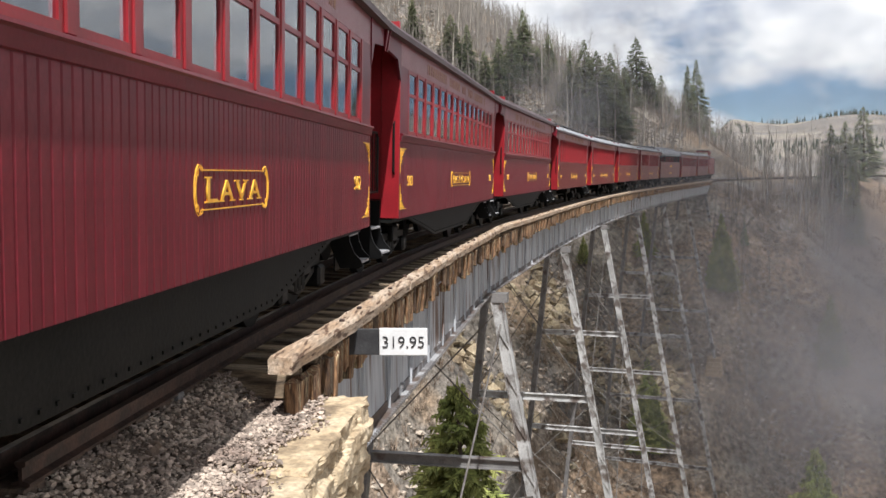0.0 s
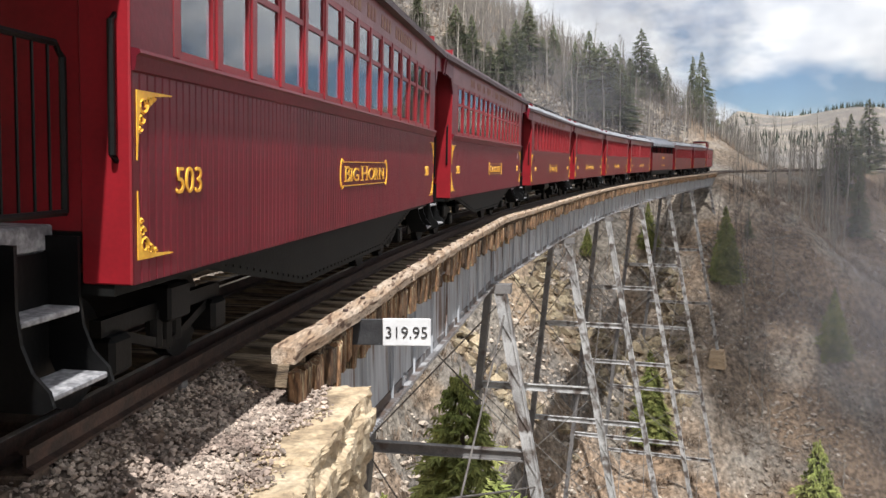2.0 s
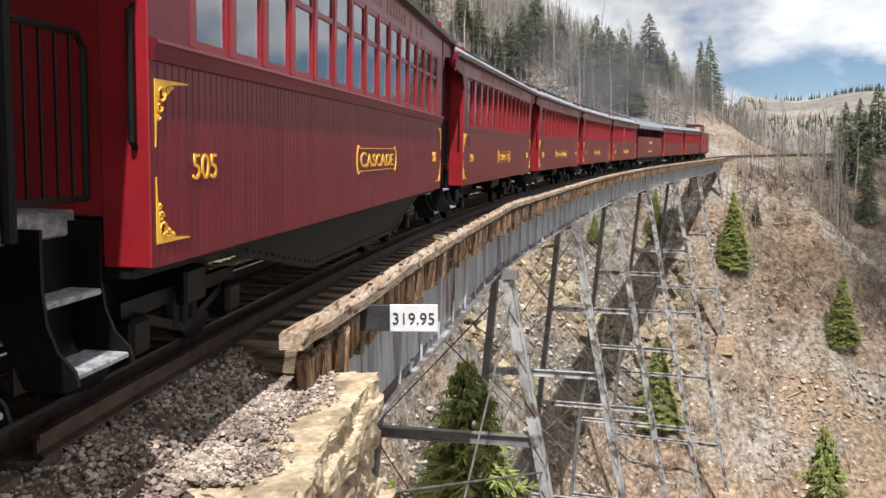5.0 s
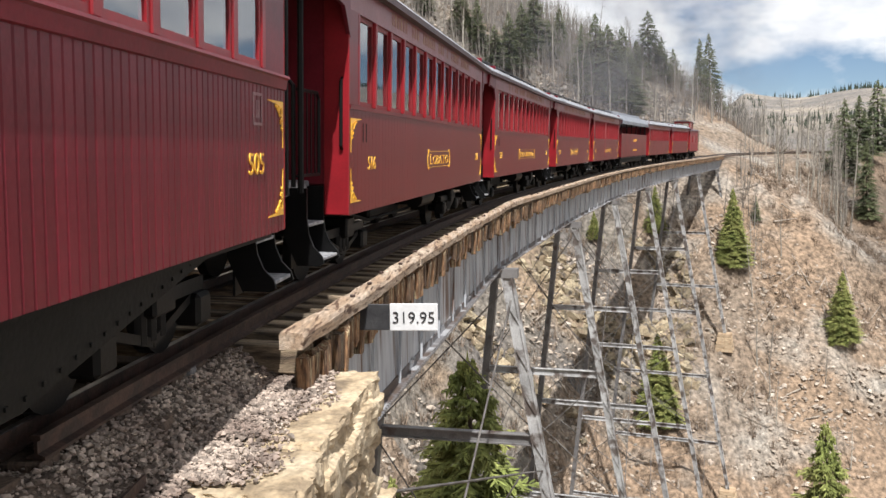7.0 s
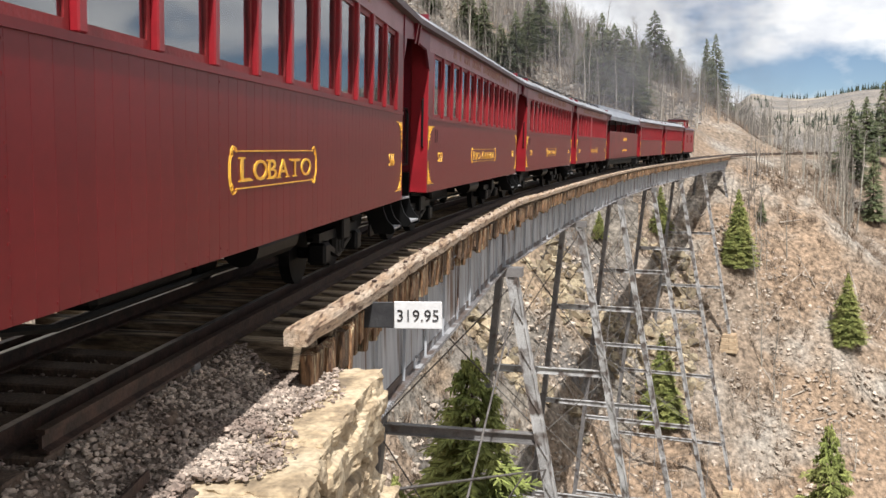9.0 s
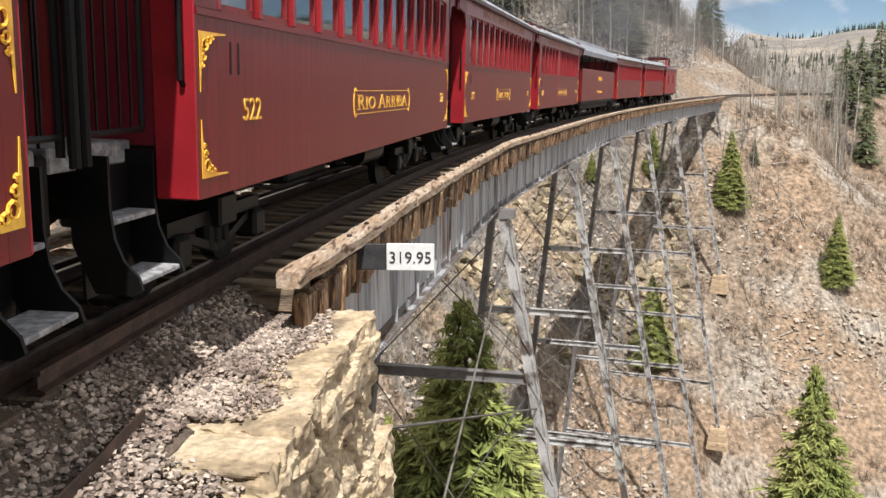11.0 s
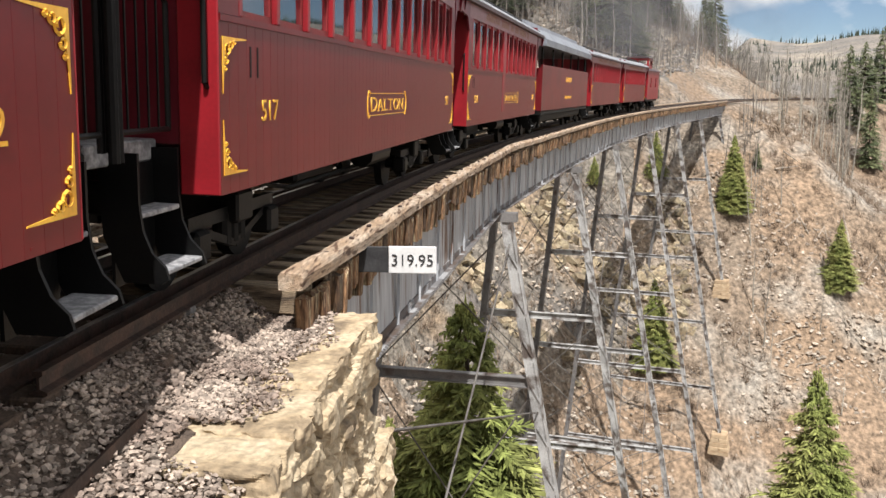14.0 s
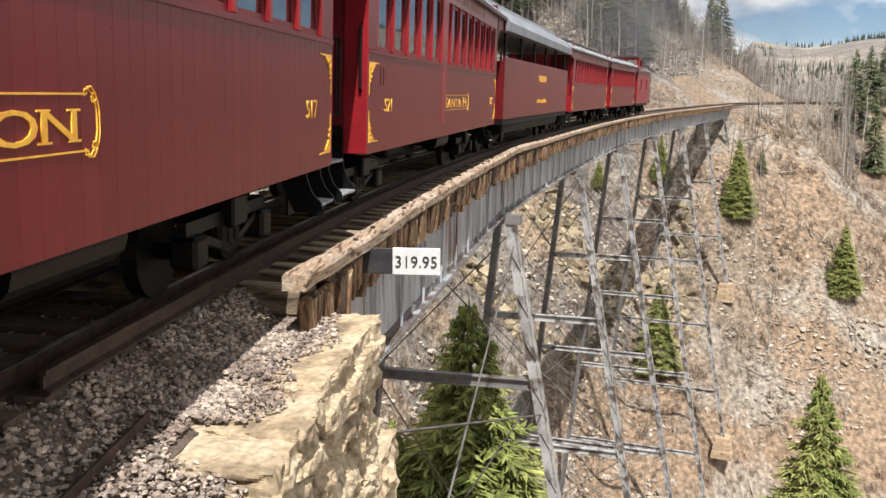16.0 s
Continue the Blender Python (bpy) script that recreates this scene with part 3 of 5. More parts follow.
def bent(k):
    s, foot = BENTS[k], FEET[k]
    x, y, h, a = line(s)
    rx, ry = math.cos(a), -math.sin(a)
    sh = SHIFT[k + 1]
    cap = h + BOT_Z - 0.25

    def leg(side, z):
        # the legs spread unevenly: the one outside the curve stands steeper
        out = (1.27 + 0.183 * (cap - z) if side > 0 else -1.95 - 0.105 * (cap - z)) + sh
        return Vector((x + out * rx, y + out * ry, z))
    bm = bmesh.new()
    beam(bm, leg(-1, cap + 0.12) - Vector((rx, ry, 0)) * 0.3, leg(1, cap + 0.12) + Vector((rx, ry, 0)) * 0.3, 0.35, 0.24)
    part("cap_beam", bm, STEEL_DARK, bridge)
    for side in (-1, 1):
        up = Vector((math.sin(a), math.cos(a), 0))
        top, low = leg(side, cap), leg(side, foot)
        bm = bmesh.new()
        across = Vector((rx, ry, 0)) * 0.13
        for d in (-1, 1):
            beam(bm, low + across * d, top + across * d, 0.34, 0.035, Vector((rx, ry, 0)))
        beam(bm, low + up * -0.12, top + up * -0.12, 0.02, 0.26, Vector((rx, ry, 0)))
        n = int((top - low).length / 0.6)
        for i in range(n):
            p0, p1 = low.lerp(top, i / n), low.lerp(top, (i + 1) / n)
            g = across * (1 if i % 2 else -1)
            beam(bm, p0 - up * 0.17 + g, p1 - up * 0.17 - g, 0.05, 0.015, up)
        # left legs darker: their shade is put into the colour
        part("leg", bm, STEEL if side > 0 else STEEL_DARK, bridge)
        # masonry pier under the leg
        pier = thing("pier", "", "")
        pier.parent = bridge
        for c in range(5):
            for d in (-1, 1):
                bm = bmesh.new()
                w = 0.72 + 0.06 * c
                z1 = foot - 0.4 * c
                cx = low + Vector((rx, ry, 0)) * (d * w / 2 if c % 2 else 0) + up * (0 if c % 2 else d * w / 2)
                hx, hy = (w / 2 - 0.012, w - 0.01) if c % 2 else (w - 0.01, w / 2 - 0.012)
                box(bm, (-hx, -hy, -0.388), (hx, hy, 0), 0.04)
                for v in bm.verts:
                    v.co += Vector((rng.uniform(-0.03, 0.03), rng.uniform(-0.03, 0.03), 0))
                ob = part("stone", bm, PIER, pier)
                ob.matrix_world = Matrix.Translation((cx.x, cx.y, z1)) @ Matrix.Rotation(-a, 4, "Z")
    levels = strut_heights(k)
    for j, z in enumerate(levels):
        bm = bmesh.new()
        for d in (-0.13, 0.13):
            p = Vector((0, 0, d))
            beam(bm, leg(-1, z + d), leg(1, z + d), 0.22, 0.03)
        beam(bm, leg(-1, z), leg(1, z), 0.02, 0.24)
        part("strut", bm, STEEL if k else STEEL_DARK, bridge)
    marks = [cap] + levels + [foot]
    for z0, z1 in zip(marks, marks[1:]):
        for sd in (-1, 1):
            bm = bmesh.new()
            tube(bm, (leg(sd, z0 - 0.2), leg(-sd, z1 + 0.2)), 0.022, 5)
            part("brace_rod", bm, ROD, bridge)
    return leg, levels


BENT = [bent(k) for k in range(7)]
# struts and rods along the line between the paired bents
for k in (0, 1, 2, 3, 4, 5):
    la, va = BENT[k]
    lb, vb = BENT[k + 1]
    for sd in (-1, 1):
        if k % 2 == 1:
            for a0, a1, b0, b1 in zip([-1.6] + va, va, [-1.6] + vb, vb):
                for p, q in ((la(sd, a0 - 0.3), lb(sd, b1 + 0.3)), (lb(sd, b0 - 0.3), la(sd, a1 + 0.3))):
                    bm = bmesh.new()
                    tube(bm, (p, q), 0.02, 5)
                    part("brace_rod", bm, ROD, bridge)
# the first tower leans on the abutment
la, va = BENT[0]
for sd in (-1, 1):
    for p, q in ((la(sd, -2.2), at(9.0, sd * 1.5, -6.8)), (at(9.0, sd * 1.2, -2.2), la(sd, -6.8)), ):
        bm = bmesh.new()
        tube(bm, (p, q), 0.024, 5)
        part("brace_rod", bm, ROD, bridge)

# ---- milepost board ----
board = thing("milepost_board", "black and white milepost board on the bridge deck", "sign")
m = pose_on(8.9, 9.1, 0.0)
m.translation = deck(8.7, 1.5, -0.2)
board.matrix_world = Matrix.Translation(m.translation) @ Matrix.Rotation(radians(-3), 4, "Z")
bm = bmesh.new()
box(bm, (-0.19, 0, -0.13), (0.12, 0.03, 0.13), 0.006)
part("arm", bm, SIGN_BLACK, board, "black painted wooden arm")
bm = bmesh.new()
box(bm, (0.125, -0.006, -0.135), (0.6, 0.03, 0.135), 0.006)
part("plate", bm, SIGN_WHITE, board, "white enamel plate")
me = lettering("319.95", 0.165, 0.41, weight=-0.004)
me.materials.append(SIGN_BLACK)
part("number", me, None, board).location = (0.362, -0.012, 0)


# ---- cars of the train ----
HALF = 1.27
WOOD_LINES, STEEL_LINES = (0.84, 1.9, 2.9, 3.28), (0.79, 1.86, 2.82, 3.14)  # sill, belt, window head, eave


def roof_outline(half, z, rise, n=10):
    """An arch over half to each side, from height z."""
    k = 1.35
    return [(half * math.sin(t) / math.sin(k), z + rise * (math.cos(t) - math.cos(k)) / (1 - math.cos(k))) for t in [k * (2 * i / n - 1) for i in range(n + 1)]]


def scroll(car, x, y, z, dy, dz, k=1.0):
    """A gold corner ornament: a tapering corner piece and a few curls."""
    bm = bmesh.new()
    prism(bm, [(y + dy * a * k, z + dz * b * k) for a, b in ((0, 0), (0.34, 0), (0.34, 0.006), (0.15, 0.02), (0.05, 0.045), (0.025, 0.12), (0.006, 0.3), (0, 0.3))], "x", x, x + 0.004)
    corner = part("corner_scroll", bm, GOLD, car, "gold corner scroll")
    for cy, cz, r in ((0.07, 0.07, 0.045), (0.13, 0.045, 0.028), (0.05, 0.14, 0.028), (0.18, 0.03, 0.016), (0.035, 0.19, 0.016)):
        bm = bmesh.new()
        tube(bm, [(x + 0.002, y + dy * (cy + r * (1 - 0.06 * j) * math.cos(j * 0.7)), z + dz * (cz + r * (1 - 0.06 * j) * math.sin(j * 0.7))) for j in range(11)], [0.011 - 0.0006 * j for j in range(11)], 4)
        part("curl", bm, GOLD, corner)


BOARD = bmesh.new()
prism(BOARD, [(-0.02, -0.0405), (0.008, -0.0405), (0.014, -0.032), (0.014, 0.032), (0.008, 0.0405), (-0.02, 0.0405)], "z", 0, 1.0)
BOARD = to_mesh("board", BOARD, MAROON)


PLATE_BOARD = bmesh.new()
prism(PLATE_BOARD, [(-0.02, -0.05), (0.0105, -0.05), (0.012, -0.0485), (0.012, 0.0485), (0.0105, 0.05), (-0.02, 0.05)], "z", 0, 1.0)
PLATE_BOARD = to_mesh("plate_board", PLATE_BOARD, MAROON_STEEL)


def truck(car, y):
    """A four-wheel truck under a car."""
    bm = bmesh.new()
    for sx in (-1, 1):
        beam(bm, (sx * 0.78, y - 0.85, 0.5), (sx * 0.78, y + 0.85, 0.5), 0.07, 0.1)
        beam(bm, (sx * 0.78, y - 0.75, 0.46), (sx * 0.78, y, 0.24), 0.07, 0.06)
        beam(bm, (sx * 0.78, y + 0.75, 0.46), (sx * 0.78, y, 0.24), 0.07, 0.06)
        for dy in (-0.72, 0.72):
            box(bm, (sx * 0.78 - 0.1, y + dy - 0.12, 0.22), (sx * 0.78 + 0.1, y + dy + 0.12, 0.45), 0.03)
        for dy in (-0.14, 0, 0.14):
            tube(bm, ((sx * 0.78, y + dy, 0.26), (sx * 0.78, y + dy, 0.5)), 0.055, 8)
    box(bm, (-0.9, y - 0.16, 0.42), (0.9, y + 0.16, 0.66), 0.02)
    t = part("truck", bm, BLACK, car)
    for dy in (-0.72, 0.72):
        for sx in (-0.5, 0.5):
            bm = bmesh.new()
            tube(bm, ((sx - 0.055, y + dy, 0.33), (sx + 0.055, y + dy, 0.33)), 0.33, 20)
            tube(bm, ((sx - 0.3, y + dy, 0.33), (sx + 0.3, y + dy, 0.33)), 0.06, 8)
            part("wheel", bm, BLACK, t)


def end_platform(car, y, d, roof_y):
    """Open platform with gates and steps at the end y of a body; d is the way out."""
    y2 = y + d * 0.82
    bm = bmesh.new()
    lo, hi = sorted((y, y2))
    box(bm, (-0.85, lo, 1.0), (0.85, hi, 1.13), 0.01)
    part("platform_deck", bm, TREAD, car, "grey worn platform deck")
    bm = bmesh.new()
    box(bm, (-0.85, min(y2, y2 + d * 0.09), 0.68), (0.85, max(y2, y2 + d * 0.09), 1.1), 0.02)
    for i in range(6):
        for j in range(2):
            tube(bm, ((0.45 + 0.12 * j, y2 + d * 0.09, 0.74 + i * 0.06), (0.45 + 0.12 * j, y2 + d * 0.1, 0.74 + i * 0.06)), 0.012, 6)
    box(bm, (-0.16, min(y2, y2 + d * 0.32), 0.52), (0.16, max(y2, y2 + d * 0.32), 0.76), 0.04)
    part("end_beam", bm, BLACK, car)
    for sx in (-1, 1):
        # steps
        st = bmesh.new()
        for yy in (y + d * 0.06, y + d * 0.56):
            prism(st, [(sx * 0.78, 1.08), (sx * 1.02, 1.08), (sx * 1.02, 0.8), (sx * 1.04, 0.64), (sx * 1.09, 0.52), (sx * 1.17, 0.44), (sx * 1.19, 0.37), (sx * 1.14, 0.34), (sx * 0.92, 0.34), (sx * 0.8, 0.6)], "y", yy - 0.012, yy + 0.012)
        lo, hi = sorted((y + d * 0.06, y + d * 0.56))
        box(st, (min(sx * 0.84, sx * 0.86), lo, 0.3), (max(sx * 0.84, sx * 0.86), hi, 1.0))
        steps = part("steps", st, BLACK, car)
        for z, u0, u1 in ((0.42, 0.93, 1.17), (0.74, 0.82, 1.03)):
            bm = bmesh.new()
            box(bm, (min(sx * u0, sx * u1), lo + 0.015, z - 0.03), (max(sx * u0, sx * u1), hi - 0.015, z), 0.006)
            part("tread", bm, TREAD, steps, "worn grey step tread")
        # gate across the steps
        bm = bmesh.new()
        pts = [(sx * 1.0, y + d * 0.14, 1.2), (sx * 1.0, y + d * 0.14, 1.93), (sx * 1.0, y + d * 0.2, 1.99), (sx * 1.0, y2 - d * 0.06, 1.99)]
        tube(bm, pts, 0.018, 6)
        tube(bm, ((sx * 1.0, y + d * 0.14, 1.2), (sx * 1.0, y2 - d * 0.06, 1.2)), 0.018, 6)
        for i in range(4):
            yy = y + d * (0.26 + i * 0.12)
            tube(bm, ((sx * 1.0, yy, 1.2), (sx * 1.0, yy, 1.99)), 0.008, 5)
        part("side_gate", bm, BLACK, car)
        # railing of the platform end
        bm = bmesh.new()
        tube(bm, ((sx * 0.98, y2, 1.1), (sx * 0.98, y2, 2.02), (sx * 0.93, y2, 2.08), (sx * 0.36, y2, 2.08), (sx * 0.32, y2, 2.03), (sx * 0.32, y2, 1.1)), 0.024, 8)
        for i in range(4):
            xx = sx * (0.44 + i * 0.12)
            tube(bm, ((xx, y2, 1.13), (xx, y2, 2.07)), 0.009, 5)
        part("end_railing", bm, BLACK, car)
        # roof post and grab iron
        bm = bmesh.new()
        tube(bm, ((sx * 1.05, y2, 1.05), (sx * 1.05, y2, 3.05)), 0.03, 8)
        part("roof_post", bm, BLACK, car)
        bm = bmesh.new()
        tube(bm, ((sx * 1.2, y + d * 0.01, 1.45), (sx * 1.2, y + d * 0.06, 1.48), (sx * 1.2, y + d * 0.06, 2.12), (sx * 1.2, y + d * 0.01, 2.15)), 0.018, 6)
        part("grab_iron", bm, BLACK, car)


def coach(title, number, length, style):
    """A passenger coach, +Y towards its rear end; style 'wood' has beaded boards and sash windows, 'steel' plain panels and tall panes."""
    wood = style == "wood"
    car = thing("passenger_coach", "maroon and red wooden passenger coach with gold lettering" if wood else "maroon steel-sided passenger coach with red window posts", "train car", group="cars of the train")
    L, h = length / 2, HALF
    SILL, BELT, HEAD, EAVE = WOOD_LINES if wood else STEEL_LINES
    mat = MAROON if wood else MAROON_STEEL
    for sx in (1, -1):
        # lower side wall
        bm = bmesh.new()
        box(bm, (min(sx * (h - 0.06), sx * (h - 0.018)), -L, SILL), (max(sx * (h - 0.06), sx * (h - 0.018)), L, BELT + 0.02))
        wall = part("side_wall", bm, mat, car)
        if sx > 0 and wood:
            n = round(length / 0.083)
            for i in range(n):
                ob = new("board", BOARD)
                ob.parent = wall
                ob.matrix_local = Matrix.Translation((h - 0.014, -L + (i + 0.5) * length / n, SILL)) @ Matrix.Diagonal((1, length / n / 0.0835, BELT - SILL, 1))
        else:
            n = 5
            if sx > 0 and number:
                # narrow plated boards with hairline joints
                k = round(length / 0.15)
                for i in range(k):
                    ob = new("board", PLATE_BOARD)
                    ob.parent = wall
                    ob.matrix_local = Matrix.Translation((h - 0.012, -L + (i + 0.5) * length / k, SILL)) @ Matrix.Diagonal((1, length / k / 0.1, BELT - SILL, 1))
            for i in range(n if not (sx > 0 and number) else 0):
                bm = bmesh.new()
                a, b = -L + i * length / n, -L + (i + 1) * length / n
                box(bm, (min(sx * (h - 0.02), sx * h), a + 0.003, SILL), (max(sx * (h - 0.02), sx * h), b - 0.003, BELT), 0.004)
                part("panel", bm, mat, wall)
            if sx > 0:
                bm = bmesh.new()
                for i in range(1, n):
                    for j in range(9):
                        p = Vector((h, -L + i * length / n - 0.04, SILL + 0.06 + j * 0.12))
                        box(bm, p - Vector((0.002, 0.006, 0.006)), p + Vector((0.003, 0.006, 0.006)))
                for j in range(int(length / 0.3)):
                    p = Vector((h, -L + 0.15 + j * 0.3, SILL + 0.035))
                    box(bm, p - Vector((0.002, 0.006, 0.006)), p + Vector((0.003, 0.006, 0.006)))
                tagged(part("rivets", bm, mat, wall), kind="stuff")
        # belt rail
        bm = bmesh.new()
        if wood:
            prism(bm, [(sx * (h - 0.02), BELT - 0.02), (sx * (h + 0.02), BELT - 0.01), (sx * (h + 0.03), BELT + 0.06), (sx * (h + 0.05), BELT + 0.072), (sx * (h + 0.045), BELT + 0.09), (sx * (h - 0.05), BELT + 0.108)], "y", -L, L)
        else:
            prism(bm, [(sx * (h - 0.05), BELT - 0.01), (sx * (h + 0.012), BELT - 0.01), (sx * (h + 0.012), BELT + 0.03), (sx * (h - 0.05), BELT + 0.04)], "y", -L, L)
        part("belt_rail", bm, mat, car)
        z0 = BELT + (0.1 if wood else 0.035)
        z1 = HEAD
        # letterboard
        bm = bmesh.new()
        box(bm, (min(sx * (h - 0.07), sx * (h - 0.005)), -L, z1), (max(sx * (h - 0.07), sx * (h - 0.005)), L, EAVE))
        part("letterboard", bm, FASCIA, car, "faded letterboard with sky sheen in its colour")
        # windows and posts
        n, margin = (15, 0.5) if wood else (13, 0.35)
        pitch = (length - 2 * margin) / n
        for e in (-1, 1):
            bm = bmesh.new()
            a, b = sorted((e * L, e * (L - margin)))
            box(bm, (min(sx * (h - 0.06), sx * h), a, z0), (max(sx * (h - 0.06), sx * h), b, z1))
            post = part("corner_panel", bm, mat, car)
        for i in range(n + 1):
            y = -L + margin + i * pitch
            bm = bmesh.new()
            w = 0.085 if wood else 0.07
            box(bm, (min(sx * (h - 0.08), sx * (h + 0.004)), y - w / 2, z0), (max(sx * (h - 0.08), sx * (h + 0.004)), y + w / 2, z1), 0.008)
            part("window_post", bm, RED, car, "bright red window post")
        for i in range(n):
            y = -L + margin + (i + 0.5) * pitch
            a, b = y - pitch / 2 + 0.045, y + pitch / 2 - 0.045
            bm = bmesh.new()
            deep = 0.024 if wood else 0.05
            xs = (min(sx * (h - deep - 0.02), sx * (h - deep + 0.016)), max(sx * (h - deep - 0.02), sx * (h - deep + 0.016)))
            for lo, hi in (((a, z0), (b, z0 + 0.05)), ((a, z1 - 0.05), (b, z1)), ((a, z0 + 0.05), (a + 0.035, z1 - 0.05)), ((b - 0.035, z0 + 0.05), (b, z1 - 0.05))):
                box(bm, (xs[0], lo[0], lo[1]), (xs[1], hi[0], hi[1]))
            mid = z0 + 0.62 * (z1 - z0)
            if wood:
                box(bm, (xs[0], a + 0.035, mid - 0.022), (xs[1], b - 0.035, mid + 0.022))
            win = part("window", bm, RED if wood else RED_DARK, car)
            bm = bmesh.new()
            xg = sx * (h - deep)
            box(bm, (xg - 0.003, a + 0.03, z0 + 0.045), (xg + 0.003, b - 0.03, z1 - 0.045))
            g = part("pane", bm, GLASS, win, "window glass reflecting clouds")
            g.visible_shadow = False
    if number == "521":
        bm = bmesh.new()
        box(bm, (h - 0.02, -1.1, SILL + 0.2), (h + 0.008, -0.72, HEAD), 0.006)
        part("side_door", bm, RED, car, "narrow bright red side door")
    # floor, seats seen through the windows
    bm = bmesh.new()
    box(bm, (-h + 0.06, -L, 1.0), (h - 0.06, L, 1.1))
    part("floor", bm, UNDER, car)
    bm = bmesh.new()
    for i in range(10):
        y = -L + 0.8 + i * (length - 1.4) / 10
        for sx in (-1, 1):
            box(bm, (min(sx * 0.35, sx * 1.15), y, 1.1), (max(sx * 0.35, sx * 1.15), y + 0.45, 1.5), 0.03)
            box(bm, (min(sx * 0.35, sx * 1.15), y + 0.4, 1.5), (max(sx * 0.35, sx * 1.15), y + 0.5, 2.05), 0.03)
    tagged(part("seats", bm, RED_DARK, car, "dark red bench seats inside"), kind="stuff")
    # end walls with a door and red corner posts
    for d in (-1, 1):
        y = d * L
        lo, hi = sorted((y, y - d * 0.06))
        bm = bmesh.new()
        for a, b in ((-h + 0.02, -0.36), (0.36, h - 0.02)):
            box(bm, (a, lo, SILL + 0.05), (b, hi, EAVE + 0.2))
        box(bm, (-0.36, lo, 2.95), (0.36, hi, EAVE + 0.32))
        wall = part("end_wall", bm, RED if wood else MAROON, car, "red end wall")
        bm = bmesh.new()
        box(bm, (-0.36, lo + 0.01, 1.1), (0.36, hi - 0.01, 2.95), 0.006)
        part("door", bm, RED, wall)
        for sx in (-1, 1):
            bm = bmesh.new()
            a, b = sorted((sx * (h - 0.26), sx * (h + 0.003)))
            box(bm, (a, min(y, y + d * 0.02), SILL), (b, max(y, y + d * 0.02), EAVE), 0.008)
            part("corner_post", bm, RED, wall)
        end_platform(car, y, d, y)
    # roof: arched, with a drooping hood over each platform
    R = L + 0.95
    out = roof_outline(h + 0.09, EAVE, 0.4)
    bm = bmesh.new()
    prism(bm, out, "y", -R, R)
    roof = part("roof", bm, ROOF_EDGE if wood else ROOF, car, "dark arched roof" if wood else "grey arched roof", smooth=False)
    bm = bmesh.new()
    for sx in (-1, 1):
        a, b = sorted((sx * (h + 0.095), sx * (h - 0.03)))
        box(bm, (a, -R, EAVE - 0.06), (b, R, EAVE + 0.015))
    part("roof_edge", bm, ROOF_EDGE, roof, "dark roof edge")
    for d in (-1, 1):
        bm = bmesh.new()
        hood = [(h + 0.08, EAVE - 0.02), (h + 0.03, EAVE - 0.32), (h - 0.12, EAVE - 0.12), (0.6, EAVE + 0.02), (-0.6, EAVE + 0.02), (-h + 0.12, EAVE - 0.12), (-h - 0.03, EAVE - 0.32), (-h - 0.08, EAVE - 0.02), (-0.7, EAVE + 0.28), (0, EAVE + 0.37), (0.7, EAVE + 0.28)]
        prism(bm, hood, "y", d * R - 0.03, d * R + 0.03)
        part("hood", bm, MAROON, roof, "dark maroon roof hood over the platform")
        for sx in (-1, 1):
            bm = bmesh.new()
            prism(bm, [(d * (L + 0.0), EAVE), (d * (L + 0.0), EAVE - 0.6), (d * (L + 0.2), EAVE - 0.32), (d * R, EAVE - 0.25), (d * R, EAVE)], "x", sx * (h - 0.01) - 0.02, sx * (h - 0.01) + 0.02)
            part("hood_side", bm, MAROON, roof)
    if not wood:
        bm = bmesh.new()
        tube(bm, ((0.75, -L, EAVE + 0.4), (0.75, L, EAVE + 0.4)), 0.025, 6)
        for i in range(9):
            box(bm, (0.73, -L + 0.3 + i * (length - 0.6) / 8, EAVE + 0.2), (0.77, -L + 0.36 + i * (length - 0.6) / 8, EAVE + 0.4))
        part("roof_pipe", bm, BLACK, roof)
    # underframe
    bm = bmesh.new()
    box(bm, (-h + 0.1, -L, 0.78), (h - 0.1, L, 1.0))
    part("underframe", bm, UNDER, car)
    if wood:
        bm = bmesh.new()
        keel = [(-L + 0.75, 0.84), (-L + 1.3, 0.76), (-L + 3.3, 0.4), (L - 3.3, 0.4), (L - 1.3, 0.76), (L - 0.75, 0.84)]
        for sx in (-1, 1):
            prism(bm, keel, "x", sx * (h - 0.16) - 0.02, sx * (h - 0.16) + 0.02)
        keel_ob = part("fishbelly_sill", bm, UNDER, car, "dark riveted fishbelly sill")
        bm = bmesh.new()
        for i in range(60):
            f = i / 59 * (length - 2.0)
            y = -L + 1.0 + f
            z = float(np.interp(y, [k[0] for k in keel], [k[1] for k in keel])) + 0.05
            for zz in (z, 0.8):
                box(bm, (h - 0.142, y - 0.01, zz - 0.01), (h - 0.13, y + 0.01, zz + 0.01))
        tagged(part("rivets", bm, UNDER, keel_ob), kind="stuff")
    else:
        bm = bmesh.new()
        for sx in (-0.55, 0.55):
            tube(bm, ((sx, -L + 1.2, 0.8), (sx, -L + 3.4, 0.45), (sx, L - 3.4, 0.45), (sx, L - 1.2, 0.8)), 0.025, 6)
        part("truss_rod", bm, BLACK, car)
        bm = bmesh.new()
        box(bm, (-0.5, -0.9, 0.4), (0.4, 0.6, 0.78), 0.04)
        tube(bm, ((0.7, 0.8, 0.62), (0.7, 1.9, 0.62)), 0.16, 12)
        part("brake_gear", bm, BLACK, car)
    for d in (-1, 1):
        truck(car, d * (L - 1.35))
    # gold lettering
    zc = 1.35 if wood else 1.3
